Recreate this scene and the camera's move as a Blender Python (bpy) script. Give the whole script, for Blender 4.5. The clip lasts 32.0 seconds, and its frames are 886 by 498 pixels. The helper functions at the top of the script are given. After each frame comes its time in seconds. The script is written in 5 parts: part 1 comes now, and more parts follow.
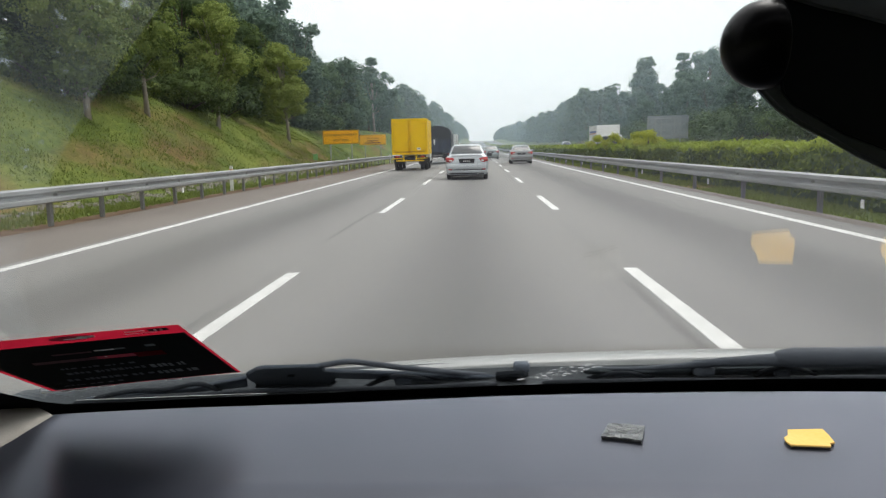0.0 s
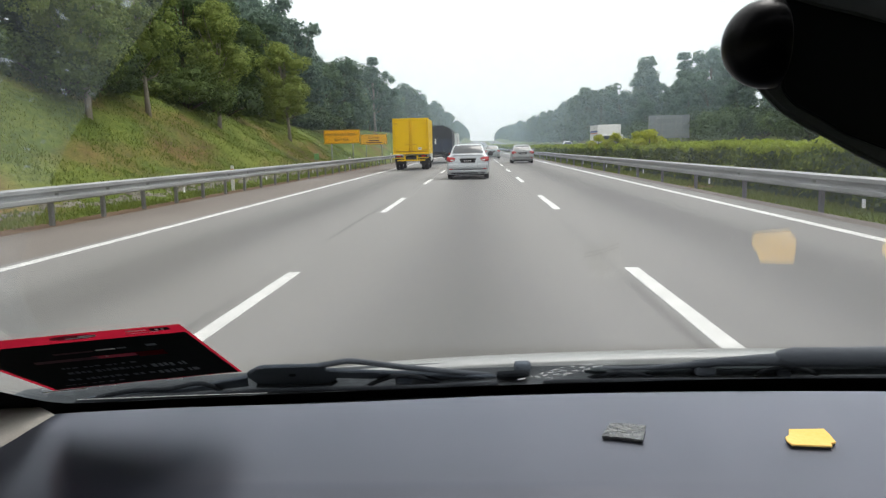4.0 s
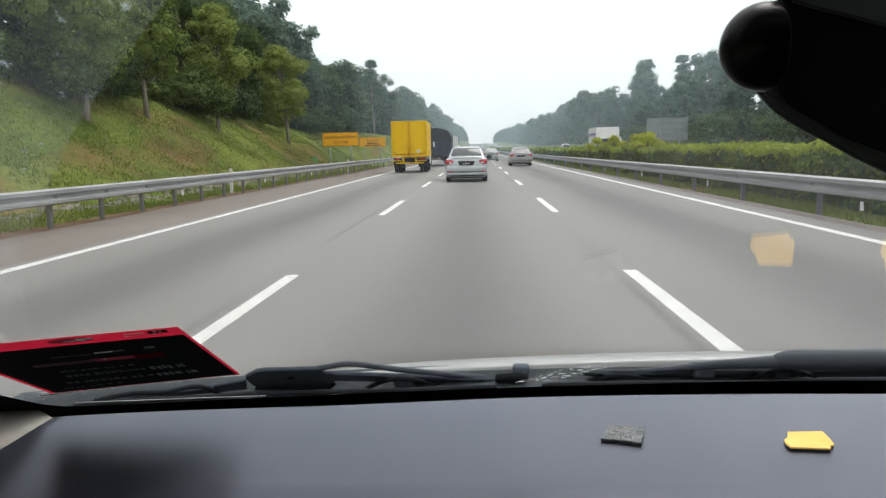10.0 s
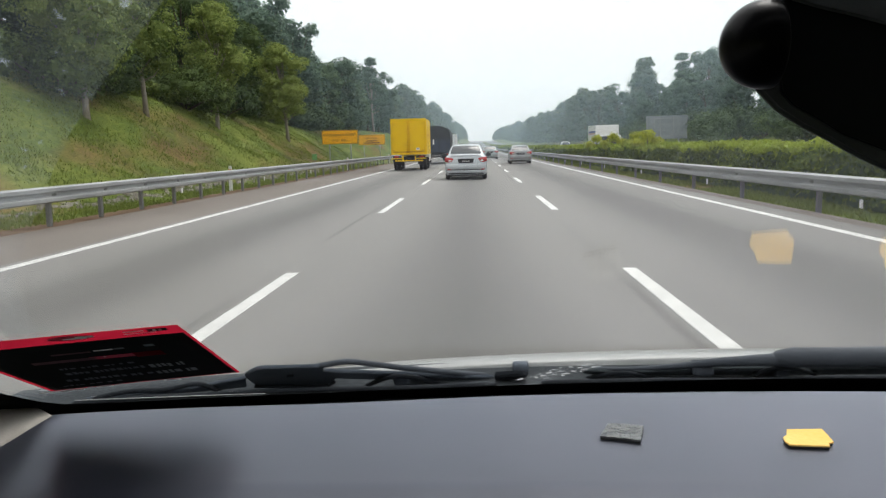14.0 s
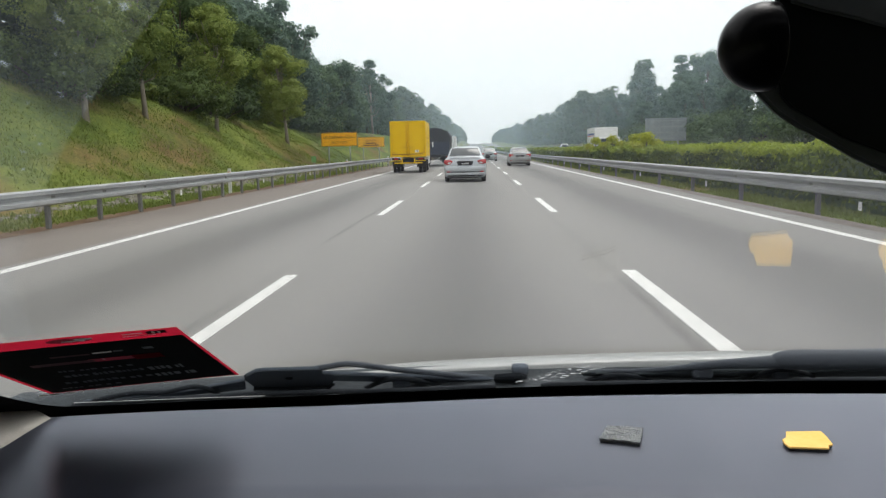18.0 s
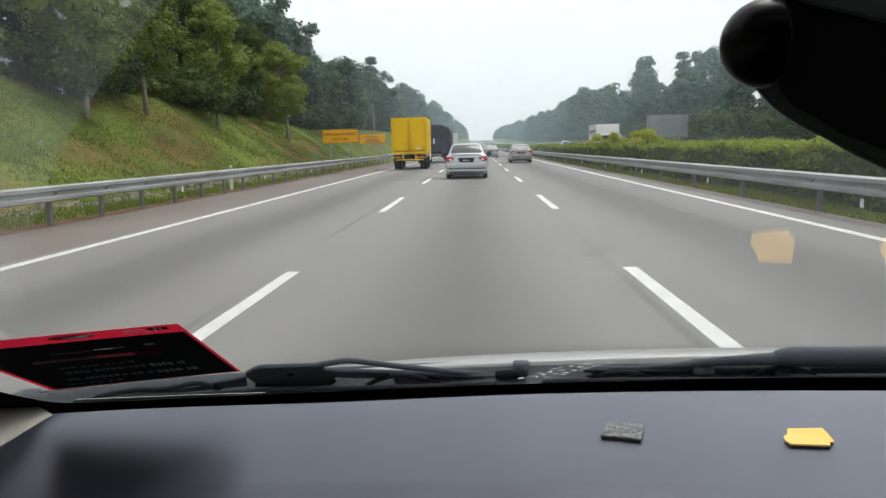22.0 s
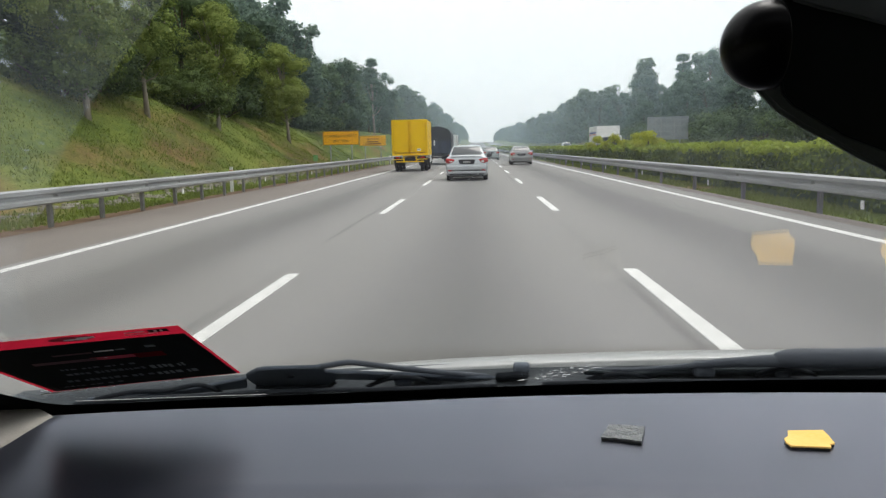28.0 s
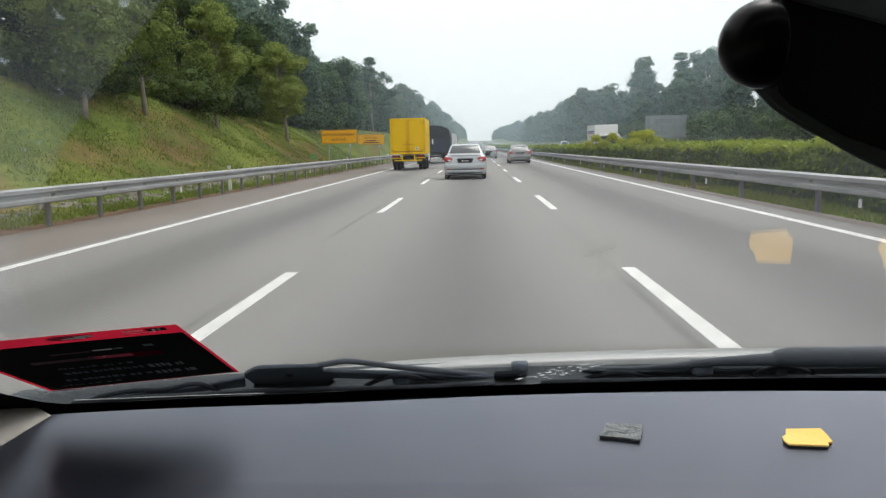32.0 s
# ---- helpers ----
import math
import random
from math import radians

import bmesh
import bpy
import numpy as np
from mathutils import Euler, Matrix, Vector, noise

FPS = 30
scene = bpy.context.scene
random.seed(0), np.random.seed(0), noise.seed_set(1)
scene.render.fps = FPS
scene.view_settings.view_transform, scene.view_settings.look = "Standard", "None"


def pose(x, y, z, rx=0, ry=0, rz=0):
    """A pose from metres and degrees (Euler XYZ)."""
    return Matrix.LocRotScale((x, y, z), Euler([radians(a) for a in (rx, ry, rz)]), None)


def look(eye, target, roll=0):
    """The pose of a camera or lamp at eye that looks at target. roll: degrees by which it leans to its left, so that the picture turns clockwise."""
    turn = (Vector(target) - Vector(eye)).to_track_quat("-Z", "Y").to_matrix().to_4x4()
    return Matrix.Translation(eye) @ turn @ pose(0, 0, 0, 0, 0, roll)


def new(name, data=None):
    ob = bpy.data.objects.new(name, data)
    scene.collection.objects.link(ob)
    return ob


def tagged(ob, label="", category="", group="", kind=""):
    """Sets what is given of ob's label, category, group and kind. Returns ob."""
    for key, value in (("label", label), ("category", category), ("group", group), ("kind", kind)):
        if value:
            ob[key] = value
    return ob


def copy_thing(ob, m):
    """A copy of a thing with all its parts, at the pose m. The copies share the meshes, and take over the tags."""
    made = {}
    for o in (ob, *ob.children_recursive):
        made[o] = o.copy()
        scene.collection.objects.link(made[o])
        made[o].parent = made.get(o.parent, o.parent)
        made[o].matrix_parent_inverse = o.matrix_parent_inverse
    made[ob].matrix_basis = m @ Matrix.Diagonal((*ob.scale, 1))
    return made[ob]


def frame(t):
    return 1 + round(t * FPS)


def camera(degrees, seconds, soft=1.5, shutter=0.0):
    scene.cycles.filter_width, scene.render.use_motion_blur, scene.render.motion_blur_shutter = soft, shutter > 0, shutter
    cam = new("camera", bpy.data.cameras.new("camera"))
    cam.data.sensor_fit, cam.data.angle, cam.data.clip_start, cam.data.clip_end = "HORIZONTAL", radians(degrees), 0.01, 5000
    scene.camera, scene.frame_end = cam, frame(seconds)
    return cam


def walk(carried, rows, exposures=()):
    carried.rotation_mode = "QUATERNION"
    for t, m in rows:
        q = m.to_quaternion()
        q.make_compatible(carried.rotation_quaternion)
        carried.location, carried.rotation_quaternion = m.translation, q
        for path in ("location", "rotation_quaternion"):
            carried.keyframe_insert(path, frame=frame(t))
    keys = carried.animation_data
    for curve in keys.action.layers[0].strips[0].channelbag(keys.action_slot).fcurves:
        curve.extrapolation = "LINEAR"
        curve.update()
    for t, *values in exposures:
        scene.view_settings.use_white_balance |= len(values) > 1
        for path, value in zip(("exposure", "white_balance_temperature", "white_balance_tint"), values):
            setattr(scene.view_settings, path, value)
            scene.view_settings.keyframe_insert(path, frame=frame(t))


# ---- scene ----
CAR_X = 0.25          # middle of the car that carries the camera
DASH_Z = 1.0
cam = camera(61.3, 32.0, soft=1.3)
# small shakes of the seat: seconds, turn left, turn up (degrees)
SHAKES = [(0, .20, -.10), (.5, .07, .10), (1, .07, .03), (1.5, .20, 0), (2, .10, -.10), (2.5, .13, -.03), (3, .17, -.03), (3.5, .30, -.13),
          (5.5, .17, -.07), (6, .27, .03), (6.5, .13, -.03), (7, .27, -.03), (7.5, .17, -.03), (8, .37, -.04), (8.5, .13, -.17), (9, .20, -.10),
          (10, .17, .07), (11, .07, -.03), (12, .33, -.07), (12.5, .17, -.23), (13, .13, -.03), (13.5, .20, .10), (14, .13, -.10), (14.5, .13, -.03),
          (16.5, 0, .10), (17, .07, -.03), (18, .07, .07), (18.5, .23, -.07), (19, .10, .10), (19.5, .17, -.17), (20, .10, -.10), (20.5, -.13, .20),
          (21, .20, .03), (22, .17, -.17), (23, 0, 0), (23.5, .20, -.03), (24, .07, -.03), (25, .17, -.07), (25.5, .13, -.03),
          (27.5, .13, -.07), (28, .20, -.03), (29, .26, -.10), (29.5, .03, .03), (30, .23, -.03), (30.5, .27, -.17), (31, .10, -.03), (32, .07, -.13)]
walk(cam, [(t, pose(0, 0, 1.30, 90 - 7.56 + up, 1.3, 2.44 + left)) for t, left, up in SHAKES],
     exposures=((0, 0.64), (1, 0.66), (3, 0.72), (6, 0.74), (8, 0.76), (10, 0.72), (14, 0.67), (17, 0.64), (21, 0.66), (22, 0.61), (23, 0.57), (24, 0.54), (25.5, 0.52), (28, 0.62), (32, 0.64)))

# ---- light: white overcast sky, weak wide sun ----
world = bpy.data.worlds.new("overcast_sky")
scene.world = world
world.use_nodes = True
wn, wl = world.node_tree.nodes, world.node_tree.links
sky = wn.new("ShaderNodeTexSky")
sky.sky_type, sky.sun_disc = "NISHITA", False
sky.sun_elevation, sky.sun_rotation = radians(58), radians(25)
sky.dust_density, sky.air_density = 6.0, 1.0
grey = wn.new("ShaderNodeHueSaturation")
grey.inputs["Saturation"].default_value = 0.10
cloud = wn.new("ShaderNodeMix")
cloud.data_type, cloud.blend_type = "RGBA", "MIX"
cloud.inputs[0].default_value = 0.75
cloud.inputs[7].default_value = (8.52, 8.6, 8.6, 1)
wl.new(sky.outputs[0], grey.inputs["Color"])
wl.new(grey.outputs[0], cloud.inputs[6])
wl.new(cloud.outputs[2], wn["Background"].inputs["Color"])
wn["Background"].inputs["Strength"].default_value = 0.125
sun = new("sun", bpy.data.lights.new("sun", "SUN"))
sun.data.energy, sun.data.angle, sun.data.color = 0.8, radians(25), (1, .96, .9)
sun.matrix_world = look((0, 0, 50), (-12, -26, 0))


# ---- materials ----
def nodes_of(name):
    m = bpy.data.materials.new(name)
    m.use_nodes = True
    return m, m.node_tree.nodes, m.node_tree.links


def rgb(c):
    return (*c, 1)


def surface(name, a, b, rough=.6, scale=4, fine=60, bump=.1, metal=0, spec=.5, rough_b=None, coords="Object", stretch=(1, 1, 1), coat=0):
    """Two colours mixed by large and fine noise, with relief and uneven gloss."""
    m, n, l = nodes_of(name)
    p = n["Principled BSDF"]
    tc, mp = n.new("ShaderNodeTexCoord"), n.new("ShaderNodeMapping")
    mp.inputs["Scale"].default_value = stretch
    l.new(tc.outputs[coords], mp.inputs[0])
    big, small = n.new("ShaderNodeTexNoise"), n.new("ShaderNodeTexNoise")
    big.inputs["Scale"].default_value, big.inputs["Detail"].default_value = scale, 5
    small.inputs["Scale"].default_value, small.inputs["Detail"].default_value = fine, 3
    for t in (big, small):
        l.new(mp.outputs[0], t.inputs["Vector"])
    add = n.new("ShaderNodeMath")
    add.operation = "MULTIPLY_ADD"
    l.new(small.outputs[0], add.inputs[0])
    add.inputs[1].default_value = .5
    l.new(big.outputs[0], add.inputs[2])
    ramp = n.new("ShaderNodeValToRGB")
    ramp.color_ramp.elements[0].position, ramp.color_ramp.elements[1].position = .5, 1.0
    ramp.color_ramp.elements[0].color, ramp.color_ramp.elements[1].color = rgb(a), rgb(b)
    l.new(add.outputs[0], ramp.inputs[0])
    l.new(ramp.outputs[0], p.inputs["Base Color"])
    mr = n.new("ShaderNodeMapRange")
    mr.inputs[3].default_value, mr.inputs[4].default_value = rough, rough if rough_b is None else rough_b
    l.new(big.outputs[0], mr.inputs[0])
    l.new(mr.outputs[0], p.inputs["Roughness"])
    p.inputs["Metallic"].default_value, p.inputs["Specular IOR Level"].default_value = metal, spec
    p.inputs["Coat Weight"].default_value = coat
    if bump:
        bp = n.new("ShaderNodeBump")
        bp.inputs["Strength"].default_value, bp.inputs["Distance"].default_value = bump, .01
        l.new(small.outputs[0], bp.inputs["Height"])
        l.new(bp.outputs[0], p.inputs["Normal"])
    return m


def foliage(name, dark, light, glow=.3):
    """Leaves: each its own shade, some light passing through them."""
    m, n, l = nodes_of(name)
    n.remove(n["Principled BSDF"])
    geo, info, tc = n.new("ShaderNodeNewGeometry"), n.new("ShaderNodeObjectInfo"), n.new("ShaderNodeTexCoord")
    noise_n = n.new("ShaderNodeTexNoise")
    noise_n.inputs["Scale"].default_value, noise_n.inputs["Detail"].default_value = .45, 3
    l.new(tc.outputs["Object"], noise_n.inputs["Vector"])
    s1 = n.new("ShaderNodeMath")
    s1.operation = "MULTIPLY_ADD"
    s1.inputs[1].default_value = .45
    l.new(geo.outputs["Random Per Island"], s1.inputs[0])
    l.new(noise_n.outputs[0], s1.inputs[2])
    s2 = n.new("ShaderNodeMath")
    s2.operation = "MULTIPLY_ADD"
    s2.inputs[1].default_value = .35
    l.new(info.outputs["Random"], s2.inputs[0])
    l.new(s1.outputs[0], s2.inputs[2])
    ramp = n.new("ShaderNodeValToRGB")
    ramp.color_ramp.elements[0].position, ramp.color_ramp.elements[1].position = .45, 1.2
    ramp.color_ramp.elements[1].position = 1.0
    ramp.color_ramp.elements[0].color, ramp.color_ramp.elements[1].color = rgb(dark), rgb(light)
    l.new(s2.outputs[0], ramp.inputs[0])
    d, t, g, mx, mx2 = (n.new(k) for k in ("ShaderNodeBsdfDiffuse", "ShaderNodeBsdfTranslucent", "ShaderNodeBsdfGlossy", "ShaderNodeMixShader", "ShaderNodeMixShader"))
    g.inputs["Roughness"].default_value = .5
    l.new(ramp.outputs[0], d.inputs[0])
    l.new(ramp.outputs[0], t.inputs[0])
    mx.inputs[0].default_value = glow
    l.new(d.outputs[0], mx.inputs[1])
    l.new(t.outputs[0], mx.inputs[2])
    mx2.inputs[0].default_value = .015
    l.new(mx.outputs[0], mx2.inputs[1])
    l.new(g.outputs[0], mx2.inputs[2])
    l.new(mx2.outputs[0], n["Material Output"].inputs[0])
    return m


def bank_grass(name):
    """Mown bank: dull and fresh grass in drifts, with reddish earth showing where it has worn thin."""
    m, n, l = nodes_of(name)
    p = n["Principled BSDF"]
    tc = n.new("ShaderNodeTexCoord")
    mp = n.new("ShaderNodeMapping")
    mp.inputs["Scale"].default_value = (1, .55, 1)
    l.new(tc.outputs["Object"], mp.inputs[0])
    drift, tuft, bare = (n.new("ShaderNodeTexNoise") for k in range(3))
    for t, scale, detail in ((drift, .38, 5), (tuft, 5.5, 4), (bare, .23, 6)):
        t.inputs["Scale"].default_value, t.inputs["Detail"].default_value = scale, detail
        l.new(mp.outputs[0], t.inputs["Vector"])
    add = n.new("ShaderNodeMath")
    add.operation = "MULTIPLY_ADD"
    add.inputs[1].default_value = .55
    l.new(tuft.outputs[0], add.inputs[0])
    l.new(drift.outputs[0], add.inputs[2])
    green, soil = n.new("ShaderNodeValToRGB"), n.new("ShaderNodeValToRGB")
    for ramp, stops in ((green, ((.48, (.039, .057, .013)), (.72, (.096, .132, .024)), (1.0, (.185, .212, .045)))), (soil, ((.50, (.085, .060, .026)), (.95, (.215, .125, .060))))):
        while len(ramp.color_ramp.elements) < len(stops):
            ramp.color_ramp.elements.new(.5)
        for e, (at, c) in zip(ramp.color_ramp.elements, stops):
            e.position, e.color = at, rgb(c)
        l.new(add.outputs[0], ramp.inputs[0])
    worn = n.new("ShaderNodeMapRange")
    worn.inputs[1].default_value, worn.inputs[2].default_value = .50, .62
    l.new(bare.outputs[0], worn.inputs[0])
    thin_out = n.new("ShaderNodeMath")
    thin_out.operation = "MULTIPLY"
    thin_out.inputs[1].default_value = .8
    l.new(worn.outputs[0], thin_out.inputs[0])
    mix = n.new("ShaderNodeMix")
    mix.data_type = "RGBA"
    l.new(thin_out.outputs[0], mix.inputs[0])
    l.new(green.outputs[0], mix.inputs[6])
    l.new(soil.outputs[0], mix.inputs[7])
    l.new(mix.outputs[2], p.inputs["Base Color"])
    p.inputs["Roughness"].default_value, p.inputs["Specular IOR Level"].default_value = .95, .1
    bp = n.new("ShaderNodeBump")
    bp.inputs["Strength"].default_value, bp.inputs["Distance"].default_value = .8, .12
    l.new(tuft.outputs[0], bp.inputs["Height"])
    l.new(bp.outputs[0], p.inputs["Normal"])
    return m


def asphalt(name):
    """Worn grey asphalt: dark drip band along each lane's middle, tarred joints beside the lane lines, patches."""
    m, n, l = nodes_of(name)
    p = n["Principled BSDF"]

    def math_n(op, a, b=None, c=None):
        k = n.new("ShaderNodeMath")
        k.operation = op
        for i, v in enumerate((a, b, c)):
            if v is None:
                continue
            if isinstance(v, (int, float)):
                k.inputs[i].default_value = v
            else:
                l.new(v, k.inputs[i])
        return k.outputs[0]

    def noise_at(scale, detail, stretch):
        mp, t = n.new("ShaderNodeMapping"), n.new("ShaderNodeTexNoise")
        mp.inputs["Scale"].default_value = stretch
        l.new(tc.outputs["Object"], mp.inputs[0])
        l.new(mp.outputs[0], t.inputs["Vector"])
        t.inputs["Scale"].default_value, t.inputs["Detail"].default_value = scale, detail
        return t.outputs[0]

    tc, sep = n.new("ShaderNodeTexCoord"), n.new("ShaderNodeSeparateXYZ")
    l.new(tc.outputs["Object"], sep.inputs[0])
    x = sep.outputs[0]
    gaps = noise_at(.5, 3, (1, .35, 1))
    patches, grit, streak = noise_at(.35, 4, (1, .25, 1)), noise_at(90, 2, (1, 1, 1)), noise_at(1.6, 3, (1, .04, 1))
    lane = math_n("COSINE", math_n("MULTIPLY", math_n("ADD", x, .21), 2 * math.pi / 3.6))
    band = math_n("POWER", math_n("MULTIPLY_ADD", lane, .5, .5), 2.0)
    tone = math_n("MULTIPLY_ADD", band, -.48, 1.0)
    tone = math_n("SUBTRACT", tone, math_n("MULTIPLY", math_n("MINIMUM", math_n("MAXIMUM", math_n("MULTIPLY_ADD", x, .6, -.6), 0), 1), .11))
    tone = math_n("MULTIPLY_ADD", math_n("SUBTRACT", patches, .5), .35, tone)
    tone = math_n("MULTIPLY_ADD", math_n("SUBTRACT", streak, .5), .30, tone)
    tone = math_n("MULTIPLY_ADD", math_n("SUBTRACT", grit, .5), .35, tone)
    for joint in (-2.22, 1.40):
        off = math_n("ABSOLUTE", math_n("ADD", math_n("SUBTRACT", x, joint), math_n("MULTIPLY", math_n("SUBTRACT", streak, .5), .25)))
        line = math_n("MULTIPLY", math_n("MAXIMUM", math_n("MULTIPLY_ADD", off, -14, 1.0), 0), math_n("MINIMUM", math_n("MAXIMUM", math_n("MULTIPLY_ADD", gaps, 5.0, -1.9), .25), 1))
        tone = math_n("MULTIPLY_ADD", line, -.46, tone)
    mixc = n.new("ShaderNodeMix")
    mixc.data_type = "RGBA"
    mixc.inputs[6].default_value, mixc.inputs[7].default_value = (.071, .070, .067, 1), (.300, .294, .278, 1)
    l.new(math_n("MULTIPLY", tone, .73), mixc.inputs[0])
    l.new(mixc.outputs[2], p.inputs["Base Color"])
    p.inputs["Roughness"].default_value, p.inputs["Specular IOR Level"].default_value = .8, .25
    bp = n.new("ShaderNodeBump")
    bp.inputs["Strength"].default_value, bp.inputs["Distance"].default_value = .3, .006
    l.new(grit, bp.inputs["Height"])
    l.new(bp.outputs[0], p.inputs["Normal"])
    return m


def clear_pane(name, tint, gloss_at_edge):
    """Thin glass: lets light straight through and mirrors a little, more at a flat angle."""
    m, n, l = nodes_of(name)
    n.remove(n["Principled BSDF"])
    tr, gl, mx, lw, mr = (n.new(k) for k in ("ShaderNodeBsdfTransparent", "ShaderNodeBsdfGlossy", "ShaderNodeMixShader", "ShaderNodeLayerWeight", "ShaderNodeMapRange"))
    tr.inputs[0].default_value = rgb(tint)
    gl.inputs["Roughness"].default_value = .01
    mr.inputs[1].default_value, mr.inputs[2].default_value, mr.inputs[3].default_value, mr.inputs[4].default_value = .3, 1, .02, gloss_at_edge
    l.new(lw.outputs["Facing"], mr.inputs[0])
    l.new(mr.outputs[0], mx.inputs[0])
    l.new(tr.outputs[0], mx.inputs[1])
    l.new(gl.outputs[0], mx.inputs[2])
    l.new(mx.outputs[0], n["Material Output"].inputs[0])
    return m


def mist(name, cover):
    """Sheet that stands in for haze: lets most light straight through and scatters a little of the daylight that falls
    on it.
    """
    m, n, l = nodes_of(name)
    n.remove(n["Principled BSDF"])
    tr, df, tl, mx, mx2 = (n.new(k) for k in ("ShaderNodeBsdfTransparent", "ShaderNodeBsdfDiffuse", "ShaderNodeBsdfTranslucent", "ShaderNodeMixShader", "ShaderNodeMixShader"))
    df.inputs[0].default_value = tl.inputs[0].default_value = (.72, .89, 1.0, 1)
    mx2.inputs[0].default_value, mx.inputs[0].default_value = .5, cover
    l.new(df.outputs[0], mx2.inputs[1])
    l.new(tl.outputs[0], mx2.inputs[2])
    l.new(tr.outputs[0], mx.inputs[1])
    l.new(mx2.outputs[0], mx.inputs[2])
    l.new(mx.outputs[0], n["Material Output"].inputs[0])
    return m


def sheen_vinyl(name, base, sheen, rough):
    """Very dark grained vinyl whose lacquer mirrors the sky softly, more at a flat angle."""
    m, n, l = nodes_of(name)
    n.remove(n["Principled BSDF"])
    df, gl, mx, fr, tc, big, fine, mr, mul, bp = (n.new(k) for k in ("ShaderNodeBsdfDiffuse", "ShaderNodeBsdfGlossy", "ShaderNodeMixShader", "ShaderNodeFresnel", "ShaderNodeTexCoord", "ShaderNodeTexNoise",
                                                                      "ShaderNodeTexNoise", "ShaderNodeMapRange", "ShaderNodeMath", "ShaderNodeBump"))
    df.inputs[0].default_value, gl.inputs[0].default_value = rgb(base), rgb(sheen)
    big.inputs["Scale"].default_value, big.inputs["Detail"].default_value = 7, 5
    fine.inputs["Scale"].default_value, fine.inputs["Detail"].default_value = 900, 2
    for t in (big, fine):
        l.new(tc.outputs["Object"], t.inputs["Vector"])
    mr.inputs[1].default_value, mr.inputs[2].default_value, mr.inputs[3].default_value, mr.inputs[4].default_value = .3, .7, rough - .03, rough + .05
    l.new(big.outputs[0], mr.inputs[0])
    l.new(mr.outputs[0], gl.inputs["Roughness"])
    fr.inputs["IOR"].default_value = 1.53
    bp.inputs["Strength"].default_value, bp.inputs["Distance"].default_value = .05, .01
    l.new(fine.outputs[0], bp.inputs["Height"])
    for t in (df, gl):
        l.new(bp.outputs[0], t.inputs["Normal"])
    mul.operation = "MULTIPLY"
    mul.inputs[1].default_value = 1.0
    l.new(fr.outputs[0], mul.inputs[0])
    l.new(mul.outputs[0], mx.inputs[0])
    l.new(df.outputs[0], mx.inputs[1])
    l.new(gl.outputs[0], mx.inputs[2])
    l.new(mx.outputs[0], n["Material Output"].inputs[0])
    return m


def dust(name, cover, specks, colour=(.7, .72, .75), low=.66, high=.74, grain=55):
    """A film of dried dust on glass, with brighter dried drops."""
    m, n, l = nodes_of(name)
    n.remove(n["Principled BSDF"])
    tr, df, mx, tc, big, sp, mr, ad = (n.new(k) for k in ("ShaderNodeBsdfTransparent", "ShaderNodeBsdfTranslucent", "ShaderNodeMixShader", "ShaderNodeTexCoord", "ShaderNodeTexNoise",
                                                          "ShaderNodeTexNoise", "ShaderNodeMapRange", "ShaderNodeMath"))
    df.inputs[0].default_value = rgb(colour)
    big.inputs["Scale"].default_value, big.inputs["Detail"].default_value = 9, 4
    sp.inputs["Scale"].default_value, sp.inputs["Detail"].default_value = grain, 2
    l.new(tc.outputs["Object"], big.inputs["Vector"])
    l.new(tc.outputs["Object"], sp.inputs["Vector"])
    mr.inputs[1].default_value, mr.inputs[2].default_value, mr.inputs[3].default_value, mr.inputs[4].default_value = low, high, 0, specks
    l.new(sp.outputs[0], mr.inputs[0])
    ad.operation = "MULTIPLY_ADD"
    ad.inputs[1].default_value = cover
    l.new(big.outputs[0], ad.inputs[0])
    l.new(mr.outputs[0], ad.inputs[2])
    l.new(ad.outputs[0], mx.inputs[0])
    l.new(tr.outputs[0], mx.inputs[1])
    l.new(df.outputs[0], mx.inputs[2])
    l.new(mx.outputs[0], n["Material Output"].inputs[0])
    return m


